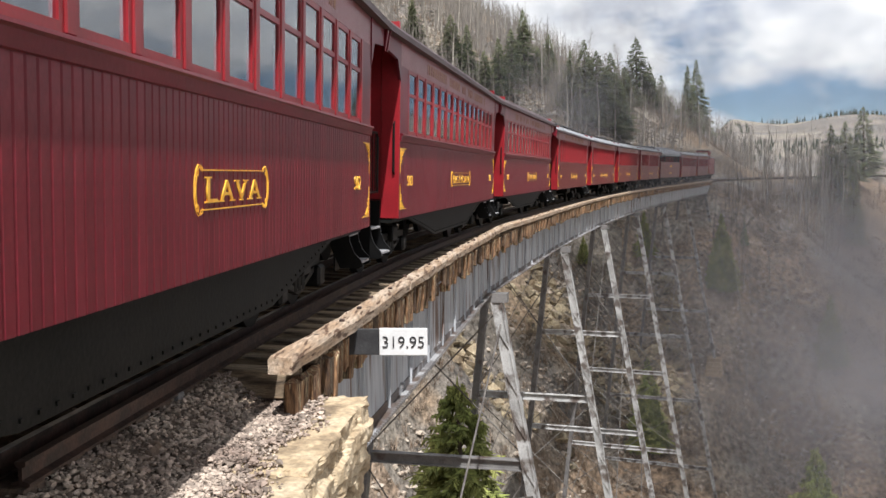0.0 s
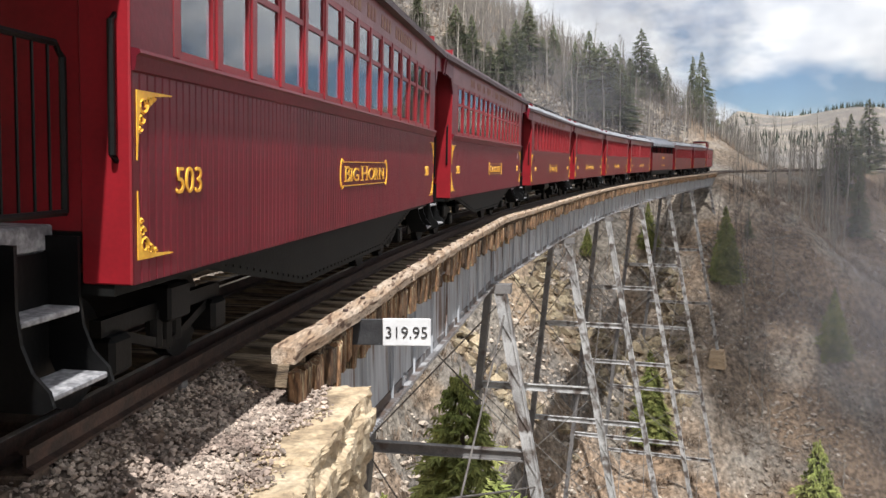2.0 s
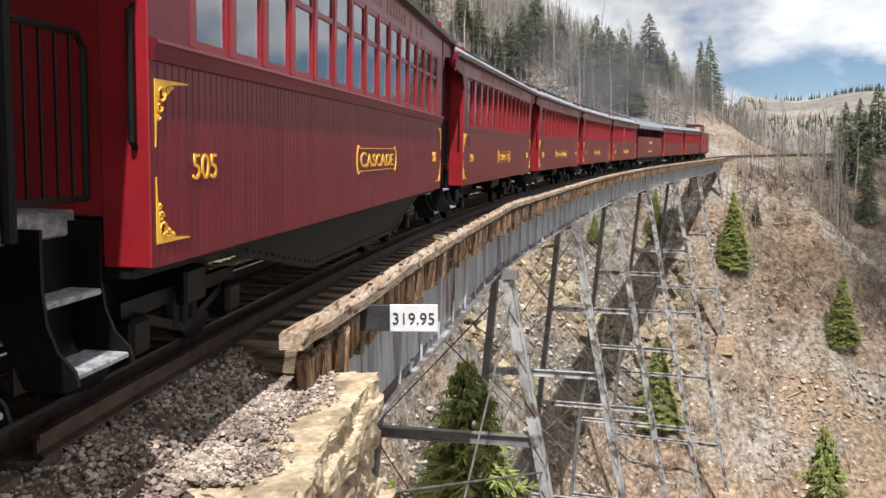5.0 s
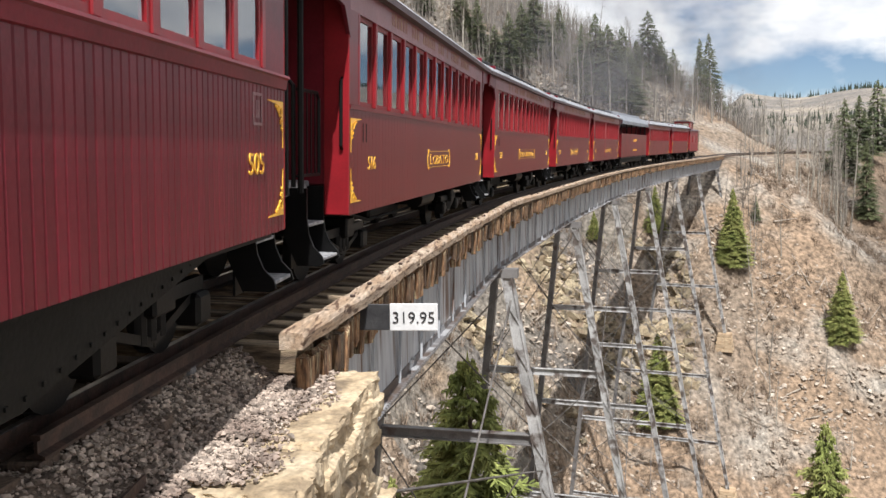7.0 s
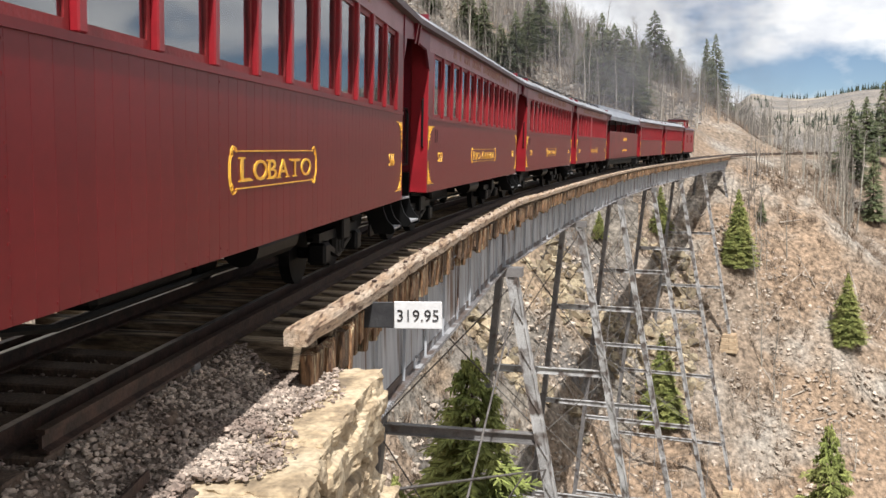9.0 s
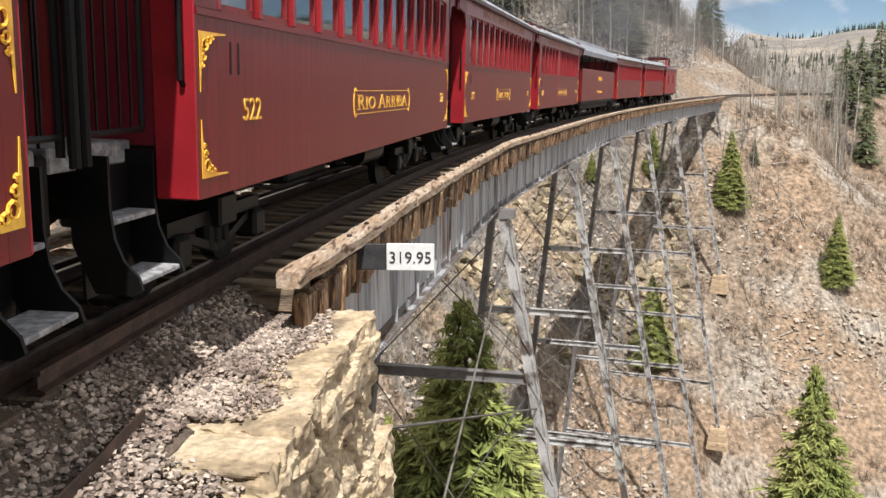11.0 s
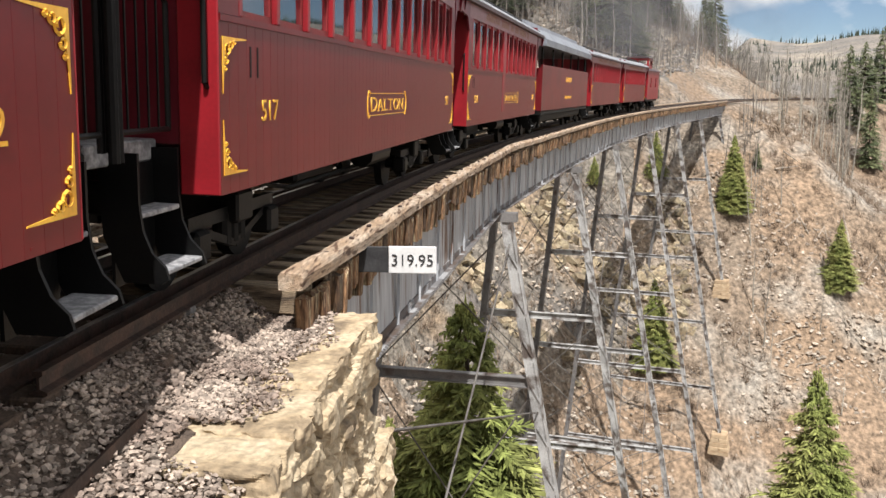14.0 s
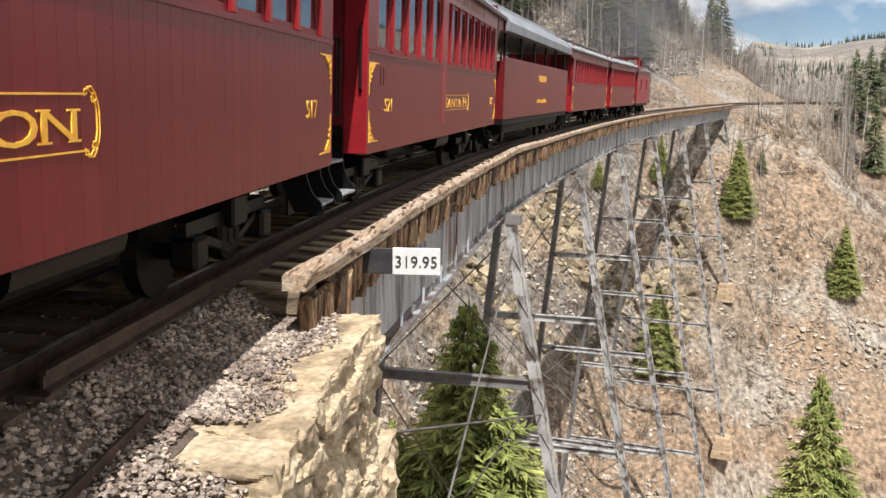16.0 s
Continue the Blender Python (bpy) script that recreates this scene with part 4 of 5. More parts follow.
    face = Matrix.Translation((h + (0.004 if wood else 0.002), 0, 0)) @ Matrix.Rotation(radians(90), 4, "Z")
    if title:
        w = {"DALTON": 0.29, "LAVA": 0.26}.get(title, 0.235 if wood else 0.265) * len(title)
        mid = {"DALTON": -0.2, "LAVA": 0.45, "BIG HORN": 0.12, "RIO ARRIBA": 0.05, "LOBATO": 0.05}.get(title, 0.3)
        bm = bmesh.new()
        a, b = w / 2 + 0.16, 0.115
        for zz in (-b, b):
            beam(bm, (-a + 0.1, 0, zz), (a - 0.1, 0, zz), 0.008, 0.008)
        for e in (-1, 1):
            half = [(0.1, b), (0.1, b + 0.025), (0.06, b + 0.03), (0.03, b + 0.005), (0.012, b - 0.03), (0.0, b - 0.07), (0.0, 0.02)]
            for inset in (0.0, 0.022):
                side = [(e * (a - p - inset), 0, z - inset * 0.4) for p, z in half]
                tube(bm, side + [(x, 0, -z) for x, y, z in reversed(side)], 0.005, 4)
            for z in (b - 0.015, -b + 0.015):
                tube(bm, [(e * (a - 0.045 + 0.02 * math.cos(j)), 0, z + 0.02 * math.sin(j)) for j in range(7)], 0.005, 4)
        name = part("name_frame", bm, GOLD, car, "thin gold scrolled frame")
        name.matrix_local = face @ Matrix.Translation((mid, 0.002, zc))
        for me in serif_letters(title, 0.19, w):
            me.materials.append(GOLD)
            part("letter", me, None, name).location = (0, -0.002, 0)
    if number:
        for d in (-1, 1):
            me = lettering(number, 0.21, 0.33, weight=-0.002)
            me.materials.append(GOLD)
            part("number_lettering", me, None, car, "gold painted number").matrix_local = face @ Matrix.Translation((L - 0.69 if d > 0 else -L + (0.65 if wood else 0.88), 0, zc))
    for d in (-1, 1):
        for e in (-1, 1):
            scroll(car, h + 0.002, d * (L - 0.04), SILL + 0.12 if e < 0 else BELT - 0.1, -d, -e, 1.15)
    if number == "505":
        bm = bmesh.new()
        for lo, hi in (((-0.1, 0.0), (0.1, 0.02)), ((-0.1, 0.2), (0.1, 0.22)), ((-0.1, 0.0), (-0.08, 0.22)), ((0.08, 0.0), (0.1, 0.22)), ((-0.035, 0.05), (-0.01, 0.17)), ((0.01, 0.05), (0.035, 0.17))):
            box(bm, (h, L - 0.66 + lo[0], zc + 0.26 + lo[1]), (h + 0.006, L - 0.66 + hi[0], zc + 0.26 + hi[1]))
        part("plaque", bm, PLAQUE, car, "small faded pale plaque")
    if not wood and number:
        for dy in (0.0, 0.13):
            bm = bmesh.new()
            box(bm, (h - 0.004, -L + 0.5 + dy, zc + 0.22), (h + 0.004, -L + 0.525 + dy, zc + 0.42), 0.001)
            part("slot", bm, BLACK, car, "narrow dark slot in the side")
    # worn lettering on the letterboard, as bars
    bm = bmesh.new()
    lr = random.Random(len(title) * 7 + 1)
    y = -L + 1.8
    while y < L - 1.8:
        w = lr.uniform(0.07, 0.13)
        box(bm, (h - 0.004, y, HEAD + 0.08), (h - 0.001, y + w, HEAD + 0.23))
        y += w + (0.06 if lr.random() < 0.8 else 0.3)
    tagged(part("letterboard_lettering", bm, WORN_GOLD, car, "worn gold letters"), kind="stuff")
    return car

ROOF_GREY = material("dark_canopy_paint", (0.2, 0.215, 0.245), 0.5, second=(0.15, 0.16, 0.185), scale=1.5, fine=0.12)


def gondola(length):
    car = thing("open_gondola", "maroon open-sided gondola car with a dark grey canopy", "train car", group="cars of the train")
    L, h = length / 2, HALF
    for sx in (-1, 1):
        bm = bmesh.new()
        box(bm, (min(sx * (h - 0.05), sx * h), -L, 0.8), (max(sx * (h - 0.05), sx * h), L, 2.3), 0.01)
        part("side_wall", bm, MAROON_STEEL, car)
        for i in range(6):
            y = -L + 0.5 + i * (length - 1) / 5
            bm = bmesh.new()
            box(bm, (sx * (h - 0.12) - 0.03, y - 0.03, 0.8), (sx * (h - 0.12) + 0.03, y + 0.03, 3.0))
            part("post", bm, BLACK, car)
    for d in (-1, 1):
        bm = bmesh.new()
        box(bm, (-h + 0.05, min(d * L, d * (L - 0.05)), 0.8), (h - 0.05, max(d * L, d * (L - 0.05)), 2.2), 0.01)
        part("end_wall", bm, MAROON_STEEL, car)
        truck(car, d * (L - 1.4))
        bm = bmesh.new()
        tube(bm, ((0.7, d * L, 1.3), (0.7, d * (L + 0.35), 0.9), (0.7, d * (L + 0.4), 0.6)), 0.02, 6)
        tube(bm, ((0.9, d * (L + 0.02), 1.9), (0.9, d * (L + 0.06), 1.9), (0.9, d * (L + 0.06), 1.1), (0.9, d * (L + 0.02), 1.1)), 0.014, 5)
        part("air_hose", bm, BLACK, car)
    bm = bmesh.new()
    box(bm, (-h, -L, 0.72), (h, L, 0.86))
    box(bm, (-h + 0.2, -L + 1, 0.45), (h - 0.2, L - 1, 0.72), 0.05)
    part("underframe", bm, UNDER, car)
    bm = bmesh.new()
    prism(bm, [(-h - 0.1, 2.88), (-h - 0.1, 3.08), (-1.05, 3.4), (-0.7, 3.5), (-0.66, 3.66), (0, 3.74), (0.66, 3.66), (0.7, 3.5), (1.05, 3.4), (h + 0.1, 3.08), (h + 0.1, 2.88)], "y", -L - 0.1, L + 0.1)
    part("canopy", bm, ROOF_GREY, car, "dark grey raised canopy roof")
    bm = bmesh.new()
    for z, w, n in ((1.9, 0.09, 11), (1.25, 0.05, 19)):
        for i in range(n):
            y = (i - n / 2) * (w + 0.05)
            box(bm, (h, y, z - w), (h + 0.004, y + w * 0.8, z + w))
    tagged(part("lettering_bars", bm, GOLD, car, "gold letters"), kind="stuff")
    return car


def caboose(length):
    car = thing("caboose", "red wooden caboose with a small cupola", "train car", group="cars of the train")
    L, h = length / 2, 1.15
    B = L - 0.8
    for sx in (-1, 1):
        bm = bmesh.new()
        for lo, hi in (((-B, 0.85), (B, 1.75)), ((-B, 2.45), (B, 2.95)), ((-B, 1.75), (-1.6, 2.45)), ((-1.0, 1.75), (1.0, 2.45)), ((1.6, 1.75), (B, 2.45))):
            box(bm, (min(sx * (h - 0.06), sx * h), lo[0], lo[1]), (max(sx * (h - 0.06), sx * h), hi[0], hi[1]))
        part("side_wall", bm, RED, car)
        for y in (-1.3, 1.3):
            bm = bmesh.new()
            box(bm, (sx * (h - 0.04) - 0.004, y - 0.3, 1.75), (sx * (h - 0.04) + 0.004, y + 0.3, 2.45))
            part("window", bm, GLASS, car)
    for d in (-1, 1):
        bm = bmesh.new()
        box(bm, (-h + 0.06, min(d * B, d * (B - 0.06)), 0.85), (h - 0.06, max(d * B, d * (B - 0.06)), 3.0))
        part("end_wall", bm, RED, car)
        bm = bmesh.new()
        box(bm, (-h, min(d * B, d * L), 0.85), (h, max(d * B, d * L), 1.0))
        for sx in (-1, 1):
            tube(bm, ((sx * 1.1, d * (L - 0.04), 1.0), (sx * 1.1, d * (L - 0.04), 2.95)), 0.025, 6)
        tube(bm, ((-1.1, d * (L - 0.04), 1.9), (1.1, d * (L - 0.04), 1.9)), 0.02, 6)
        for i in range(7):
            tube(bm, ((-0.9 + i * 0.3, d * (L - 0.04), 1.0), (-0.9 + i * 0.3, d * (L - 0.04), 1.9)), 0.01, 5)
        part("platform", bm, BLACK, car)
        truck(car, d * (L - 1.3))
    bm = bmesh.new()
    prism(bm, roof_outline(h + 0.08, 2.95, 0.28), "y", -L, L)
    roof = part("roof", bm, ROOF_EDGE, car)
    bm = bmesh.new()
    for lo, hi in (((-0.85, -0.9, 3.0), (0.85, 0.9, 3.35)), ((-0.85, -0.9, 3.35), (-0.7, -0.75, 3.75)), ((0.7, -0.9, 3.35), (0.85, -0.75, 3.75)), ((-0.85, 0.75, 3.35), (-0.7, 0.9, 3.75)), ((0.7, 0.75, 3.35), (0.85, 0.9, 3.75)), ((-0.05, -0.9, 3.35), (0.05, -0.85, 3.75)), ((0.8, -0.05, 3.35), (0.85, 0.05, 3.75)), ((-0.85, -0.9, 3.75), (0.85, 0.9, 3.9))):
        box(bm, lo, hi)
    part("cupola", bm, RED, car)
    bm = bmesh.new()
    prism(bm, roof_outline(0.98, 3.9, 0.14), "y", -1.0, 1.0)
    part("cupola_roof", bm, ROOF_EDGE, car)
    bm = bmesh.new()
    box(bm, (-h + 0.1, -B, 0.7), (h - 0.1, B, 0.86))
    part("underframe", bm, UNDER, car)
    return car


# (car, front, rear) along the track at the start
CARS = [
    (coach("LAVA", "502", 10.0, "wood"), 0.25, 10.25),
    (coach("BIG HORN", "503", 9.97, "wood"), 12.15, 22.12),
    (coach("CASCADE", "505", 9.9, "wood"), 23.86, 33.76),
    (coach("LOBATO", "516", 9.95, "steel"), 35.98, 45.93),
    (coach("RIO ARRIBA", "522", 10.15, "steel"), 47.77, 57.92),
    (coach("DALTON", "517", 10.05, "steel"), 59.7, 69.75),
    (coach("SANTA FE", "521", 10.4, "steel"), 71.3, 81.7),
    (gondola(12.3), 83.0, 95.3),
    (coach("", "", 11.4, "steel"), 96.8, 108.2),
    (coach("", "", 10.1, "steel"), 110.0, 120.1),
    (caboose(7.4), 121.4, 128.8),
]
RUN_T = (0, 2, 4, 7, 10, 12.5, 14.5, 16)
RUN_D = (0, 7.72, 15.44, 27.02, 38.6, 48.42, 56.05, 61.75)


def run(t):
    """How far the train has rolled at t seconds, as a smooth curve through the rows above."""
    n = len(RUN_T)
    sl = [(RUN_D[1] - RUN_D[0]) / (RUN_T[1] - RUN_T[0])] + [(RUN_D[i + 1] - RUN_D[i - 1]) / (RUN_T[i + 1] - RUN_T[i - 1]) for i in range(1, n - 1)] + [(RUN_D[-1] - RUN_D[-2]) / (RUN_T[-1] - RUN_T[-2])]
    k = min(max(sum(1 for v in RUN_T if v <= t) - 1, 0), n - 2)
    h = RUN_T[k + 1] - RUN_T[k]
    f = (t - RUN_T[k]) / h
    return (RUN_D[k] * (2 * f ** 3 - 3 * f ** 2 + 1) + sl[k] * h * (f ** 3 - 2 * f ** 2 + f)
            + RUN_D[k + 1] * (3 * f ** 2 - 2 * f ** 3) + sl[k + 1] * h * (f ** 3 - f ** 2))

# ---- abutment and its stones ----
def rock(size, seed, cuts=5, amount=0.07, strata=0.02, mat=None):
    """A quarried block with broken edges, cracks and ledges, centred on its middle."""
    bm = bmesh.new()
    bmesh.ops.create_cube(bm, size=1.0)
    bmesh.ops.subdivide_edges(bm, edges=bm.edges[:], cuts=cuts, use_grid_fill=True)
    sx, sy, sz = size
    for v in bm.verts:
        c = v.co.copy()
        edge = sorted((abs(c.x), abs(c.y), abs(c.z)))[1] * 2
        p = Vector((c.x * sx, c.y * sy, c.z * sz))
        q = p + Vector((seed, seed * 0.7, 0))
        n = noise.noise(q * 2.3) + 0.55 * noise.noise(q * 6.0) + 0.3 * noise.noise(q * 15)
        top = max(0.0, c.z * 2 - 0.9) * 10
        crack = math.exp(-(noise.noise(Vector((q.x, q.y, q.z * 1.4)) * 3.1 + Vector((5, 0, 2))) / 0.07) ** 2)
        chip = abs(noise.noise(q * 4.2 + Vector((0, 9, 0))))
        flat = Vector((c.x, c.y, c.z * 0.35)).normalized()
        rough = (1.0 - 0.7 * top)
        p += flat * (n * amount - crack * amount * 0.9) * rough
        p -= Vector((c.x * sx, c.y * sy, c.z * sz)) * max(0, edge - 0.8) ** 2 * (0.5 + 2.2 * chip)
        ledge = round((q.z + 0.12 * noise.noise(q * 1.7)) * 7) / 7 * 11.0
        p += Vector((c.x, c.y, 0)) * (strata * 2.2 * math.sin(ledge * 2.7 + seed)) * rough
        p.z += 0.012 * noise.noise(q * 9) * top
        v.co = p
    return bm


abutment = thing("stone_abutment", "cream sandstone block abutment with broken weathered faces", "bridge abutment", kind="structure")
STONES = (
    # s0, s1, u0, u1, z0, z1
    (5.55, 7.55, 1.02, 1.86, -0.95, -0.43), (4.85, 5.6, 1.05, 1.88, -0.95, -0.47), (4.38, 4.92, 1.05, 1.9, -0.85, -0.5),
    (6.3, 7.7, 0.9, 1.82, -1.75, -0.93), (5.1, 6.35, 0.9, 1.84, -1.7, -0.93), (4.4, 5.15, 0.9, 1.86, -1.65, -0.85),
    (6.6, 7.8, 0.9, 1.84, -2.7, -1.72), (5.2, 6.65, 0.9, 1.88, -2.7, -1.68), (4.3, 5.25, 0.9, 1.9, -2.6, -1.63),
    (6.2, 7.9, 0.9, 1.9, -3.9, -2.68), (4.6, 6.25, 0.9, 1.94, -3.9, -2.66), (6.7, 8.0, 0.9, 1.95, -5.4, -3.86), (4.8, 6.8, 0.9, 2.0, -5.4, -3.86),
    (8.35, 9.7, 1.1, 1.66, -3.4, -2.3), (8.1, 9.9, 0.6, 1.8, -6.5, -3.36),
)
for k, (s0, s1, u0, u1, z0, z1) in enumerate(STONES):
    size = (u1 - u0, s1 - s0, z1 - z0)
    ob = part("stone", rock(size, k * 3.7 + 1, 26 if k < 9 else 12, 0.055 if k < 3 else 0.09), SANDSTONE, abutment)
    m = pose_on((s0 + s1) / 2 - 0.1, (s0 + s1) / 2 + 0.1, 0.0)
    m.translation = at((s0 + s1) / 2, (u0 + u1) / 2, (z0 + z1) / 2)
    ob.matrix_world = m
# left half of the abutment, behind the girders
bm = bmesh.new()
box(bm, (-3.2, -3.9, -7), (0.95, 0.6, -1.72), 0.05)
box(bm, (-2.2, -3.9, -1.75), (0.93, -0.4, -1.0), 0.05)
ob = part("core", bm, SANDSTONE, abutment)
ob.matrix_world = pose_on(7.1, 7.3, 0)
far_wall = thing("far_abutment", "stone abutment at the end of the bridge", "bridge abutment", kind="structure")
for c in range(6):
    for d in range(4):
        ob = part("stone", rock((1.1, 1.6, 0.62), c * 5 + d, 3, 0.05), PIER, far_wall)
        m = pose_on(124.6, 124.8, 0)
        ob.matrix_world = m @ Matrix.Translation((-1.65 + 1.1 * d + 0.2 * (c % 2), 0.5, -2.0 - 0.62 * c))

# ---- ballast ----
sweep("ballast_bed", -14, 6.7, 0.5, [(-2.6, -1.2), (1.3, -1.2), (1.3, -0.5), (1.12, -0.45), (0.78, -0.19), (-1.0, -0.19), (-2.2, -0.6)], EARTH, None, "packed gravel bed of the track", "ballast bed", "structure")
sweep("ballast_shoulder", -14, 4.3, 0.5, [(1.2, -1.2), (1.75, -1.2), (1.7, -0.62), (1.2, -0.5)], EARTH, None, "gravel shoulder beside the track", "gravel", "structure")


def stones(name, count, spots, size, mat, label, category, seed, flatten=0.7):
    """Loose broken stones, each a small uneven lump, joined."""
    r = np.random.RandomState(seed)
    base = np.array([(0, 0, 1), (0.9, 0, 0.2), (0.28, 0.85, 0.25), (-0.72, 0.52, 0.2), (-0.72, -0.52, 0.3), (0.28, -0.85, 0.2), (0.5, 0.4, -0.7), (-0.6, 0.1, -0.7), (0.2, -0.6, -0.7)])
    tri = np.array([(0, 1, 2), (0, 2, 3), (0, 3, 4), (0, 4, 5), (0, 5, 1), (1, 6, 2), (2, 6, 3), (3, 6, 7), (3, 7, 4), (4, 7, 8), (4, 8, 5), (5, 8, 1), (1, 8, 6), (6, 8, 7)])
    vs, fs = [], []
    for i, p in enumerate(spots):
        k = size[0] + (size[1] - size[0]) * r.rand() ** 2.2
        q = Euler(r.rand(3) * 6.28).to_matrix()
        b = (base + r.uniform(-0.3, 0.3, base.shape)) * k * r.uniform(0.6, 1.15, 3)
        b = b @ np.array(q).T
        b[:, 2] *= flatten
        vs.append(b + np.array(p))
        fs.append(tri + i * len(base))
    me = raw(name, np.concatenate(vs), np.concatenate(fs), mat)
    return tagged(new(name, me), label, category, kind="stuff")


r0 = random.Random(9)
spots = []
for i in range(17000):
    s, u = r0.uniform(-1.0, 7.2), r0.uniform(0.35, 1.25)
    if s < 4.45:
        u = r0.uniform(0.35, 1.75)
    p = at(s, u, float(np.interp(u, (0.3, 0.78, 1.12, 1.3, 1.8), (-0.18, -0.18, -0.43, -0.46, -0.6))))
    spots.append(p + Vector((0, 0, r0.uniform(-0.02, 0.02))))
for i in range(5200):
    s, u = r0.uniform(4.9, 7.35), 1.05 + abs(r0.gauss(0, 0.3))
    if u < 1.62 + 0.1 * math.sin(s * 5):
        spots.append(at(s, u, -0.405 + r0.uniform(-0.02, 0.015) - (0.03 if s < 5.6 else 0)))
for i in range(2500):
    spots.append(at(r0.uniform(-1, 6.6), r0.uniform(-0.4, 0.42), -0.18 + r0.uniform(-0.04, 0.01)))
stones("ballast", len(spots), spots, (0.011, 0.034), BALLAST, "loose pinkish-grey crushed ballast stones", "ballast", 3)

# rusty steel channel lying in the ballast, half-buried timbers beside the track
channel = thing("steel_channel", "rusty steel channel lying on the ballast", "scrap steel")
bm = bmesh.new()
prism(bm, [(-0.09, 0.02), (-0.09, 0.085), (-0.075, 0.085), (-0.075, 0.035), (0.075, 0.035), (0.075, 0.085), (0.09, 0.085), (0.09, 0.02)], "y", -0.95, 0.5)
part("channel", bm, RAIL, channel)
m = pose_on(4.1, 4.3, 0.0)
m.translation = at(4.2, 1.02, -0.43)
channel.matrix_world = m @ pose(0, 0, 0, 2, 0, 3)
for s, u, w in ((5.35, 0.72, 0.42), (3.6, 0.6, 0.45)):
    stub = thing("timber_stub", "old dark timber block half buried in ballast", "timber", group="timber stubs")
    bm = bmesh.new()
    box(bm, (-w / 2, -0.1, -0.12), (w / 2, 0.1, 0.1), 0.02)
    part("block", bm, TIE, stub)
    m = pose_on(s - 0.1, s + 0.1)
    m.translation = at(s, u, -0.33)
    stub.matrix_world = m @ pose(0, 0, 0, 3, 2, 4)
post = thing("rail_chair", "grey steel bracket under the guard rail", "bracket")
bm = bmesh.new()
box(bm, (-0.02, -0.05, -0.3), (0.05, 0.05, -0.12), 0.008)
part("bracket", bm, STEEL_DARK, post)
m = pose_on(6.1, 6.3)
m.translation = at(6.2, 0.69, 0)
post.matrix_world = m

# ---- trees ----
def spruce_mesh(seed, fine):
    """Crown and trunk of a spruce 10 m tall."""
    r = random.Random(seed)
    vs, fs = [], []

    def leaf(a, b, w, droop):
        d = b - a
        side = d.cross(Vector((0, 0, 1))).normalized() * w
        mid = a + d * 0.45
        k = len(vs)
        vs.extend([a, mid + side + Vector((0, 0, -droop * 0.5)), b + Vector((0, 0, -droop)), mid - side + Vector((0, 0, -droop * 0.5)), mid + Vector((0, 0, droop * 0.6))])
        fs.extend([(k, k + 1, k + 4), (k + 1, k + 2, k + 4), (k + 2, k + 3, k + 4), (k + 3, k, k + 4)])
    n = 84 if fine else 46
    lump = [r.uniform(0.75, 1.2) for _ in range(12)]
    for i in range(n):
        f = (i + 0.5) / n
        z = 0.5 + 9.4 * f
        reach = ((3.0 if fine else 2.8) * (1 - f) ** 0.85 + 0.1) * r.uniform(0.8, 1.15)
        for j in range((19 if fine else 12) if f < 0.7 else 9):
            a = r.uniform(0, math.tau)
            rr = reach * lump[int(a / math.tau * 12) % 12] * r.uniform(0.65, 1.1)
            tip = Vector((math.cos(a) * rr, math.sin(a) * rr, z + r.uniform(-0.22, 0.16) - rr * 0.22))
            root = Vector((math.cos(a) * 0.05, math.sin(a) * 0.05, z))
            leaf(root.lerp(tip, 0.25), tip, 0.04 + rr * (0.022 if fine else 0.05), 0.05)
            m = 10 if fine else 5
            for q in range(m):
                t = 0.3 + 0.65 * q / m
                p = root.lerp(tip, t)
                for sd in (-1, 1):
                    b = a + sd * r.uniform(0.5, 1.1)
                    ln = rr * r.uniform(0.2, 0.42) * (1.15 - 0.5 * t)
                    leaf(p, p + Vector((math.cos(b) * ln, math.sin(b) * ln, r.uniform(-0.16, 0.05))), 0.018 + ln * (0.06 if fine else 0.12), 0.03)
    vs.append(Vector((0, 0, 10.0)))
    k = len(vs)
    leaf(Vector((0, 0, 9.2)), Vector((0.02, 0.02, 10.05)), 0.06, 0)
    crown = raw("crown", vs, fs, NEEDLE if fine else NEEDLE_DARK)
    bm = bmesh.new()
    tube(bm, ((0, 0, -0.6), (0.03, 0, 3), (0, 0.03, 6.5), (0, 0, 9.8)), [0.17, 0.13, 0.07, 0.015], 7)
    return crown, to_mesh("trunk", bm, BARK)


SPRUCE = [spruce_mesh(k, k < 2) for k in range(4)]
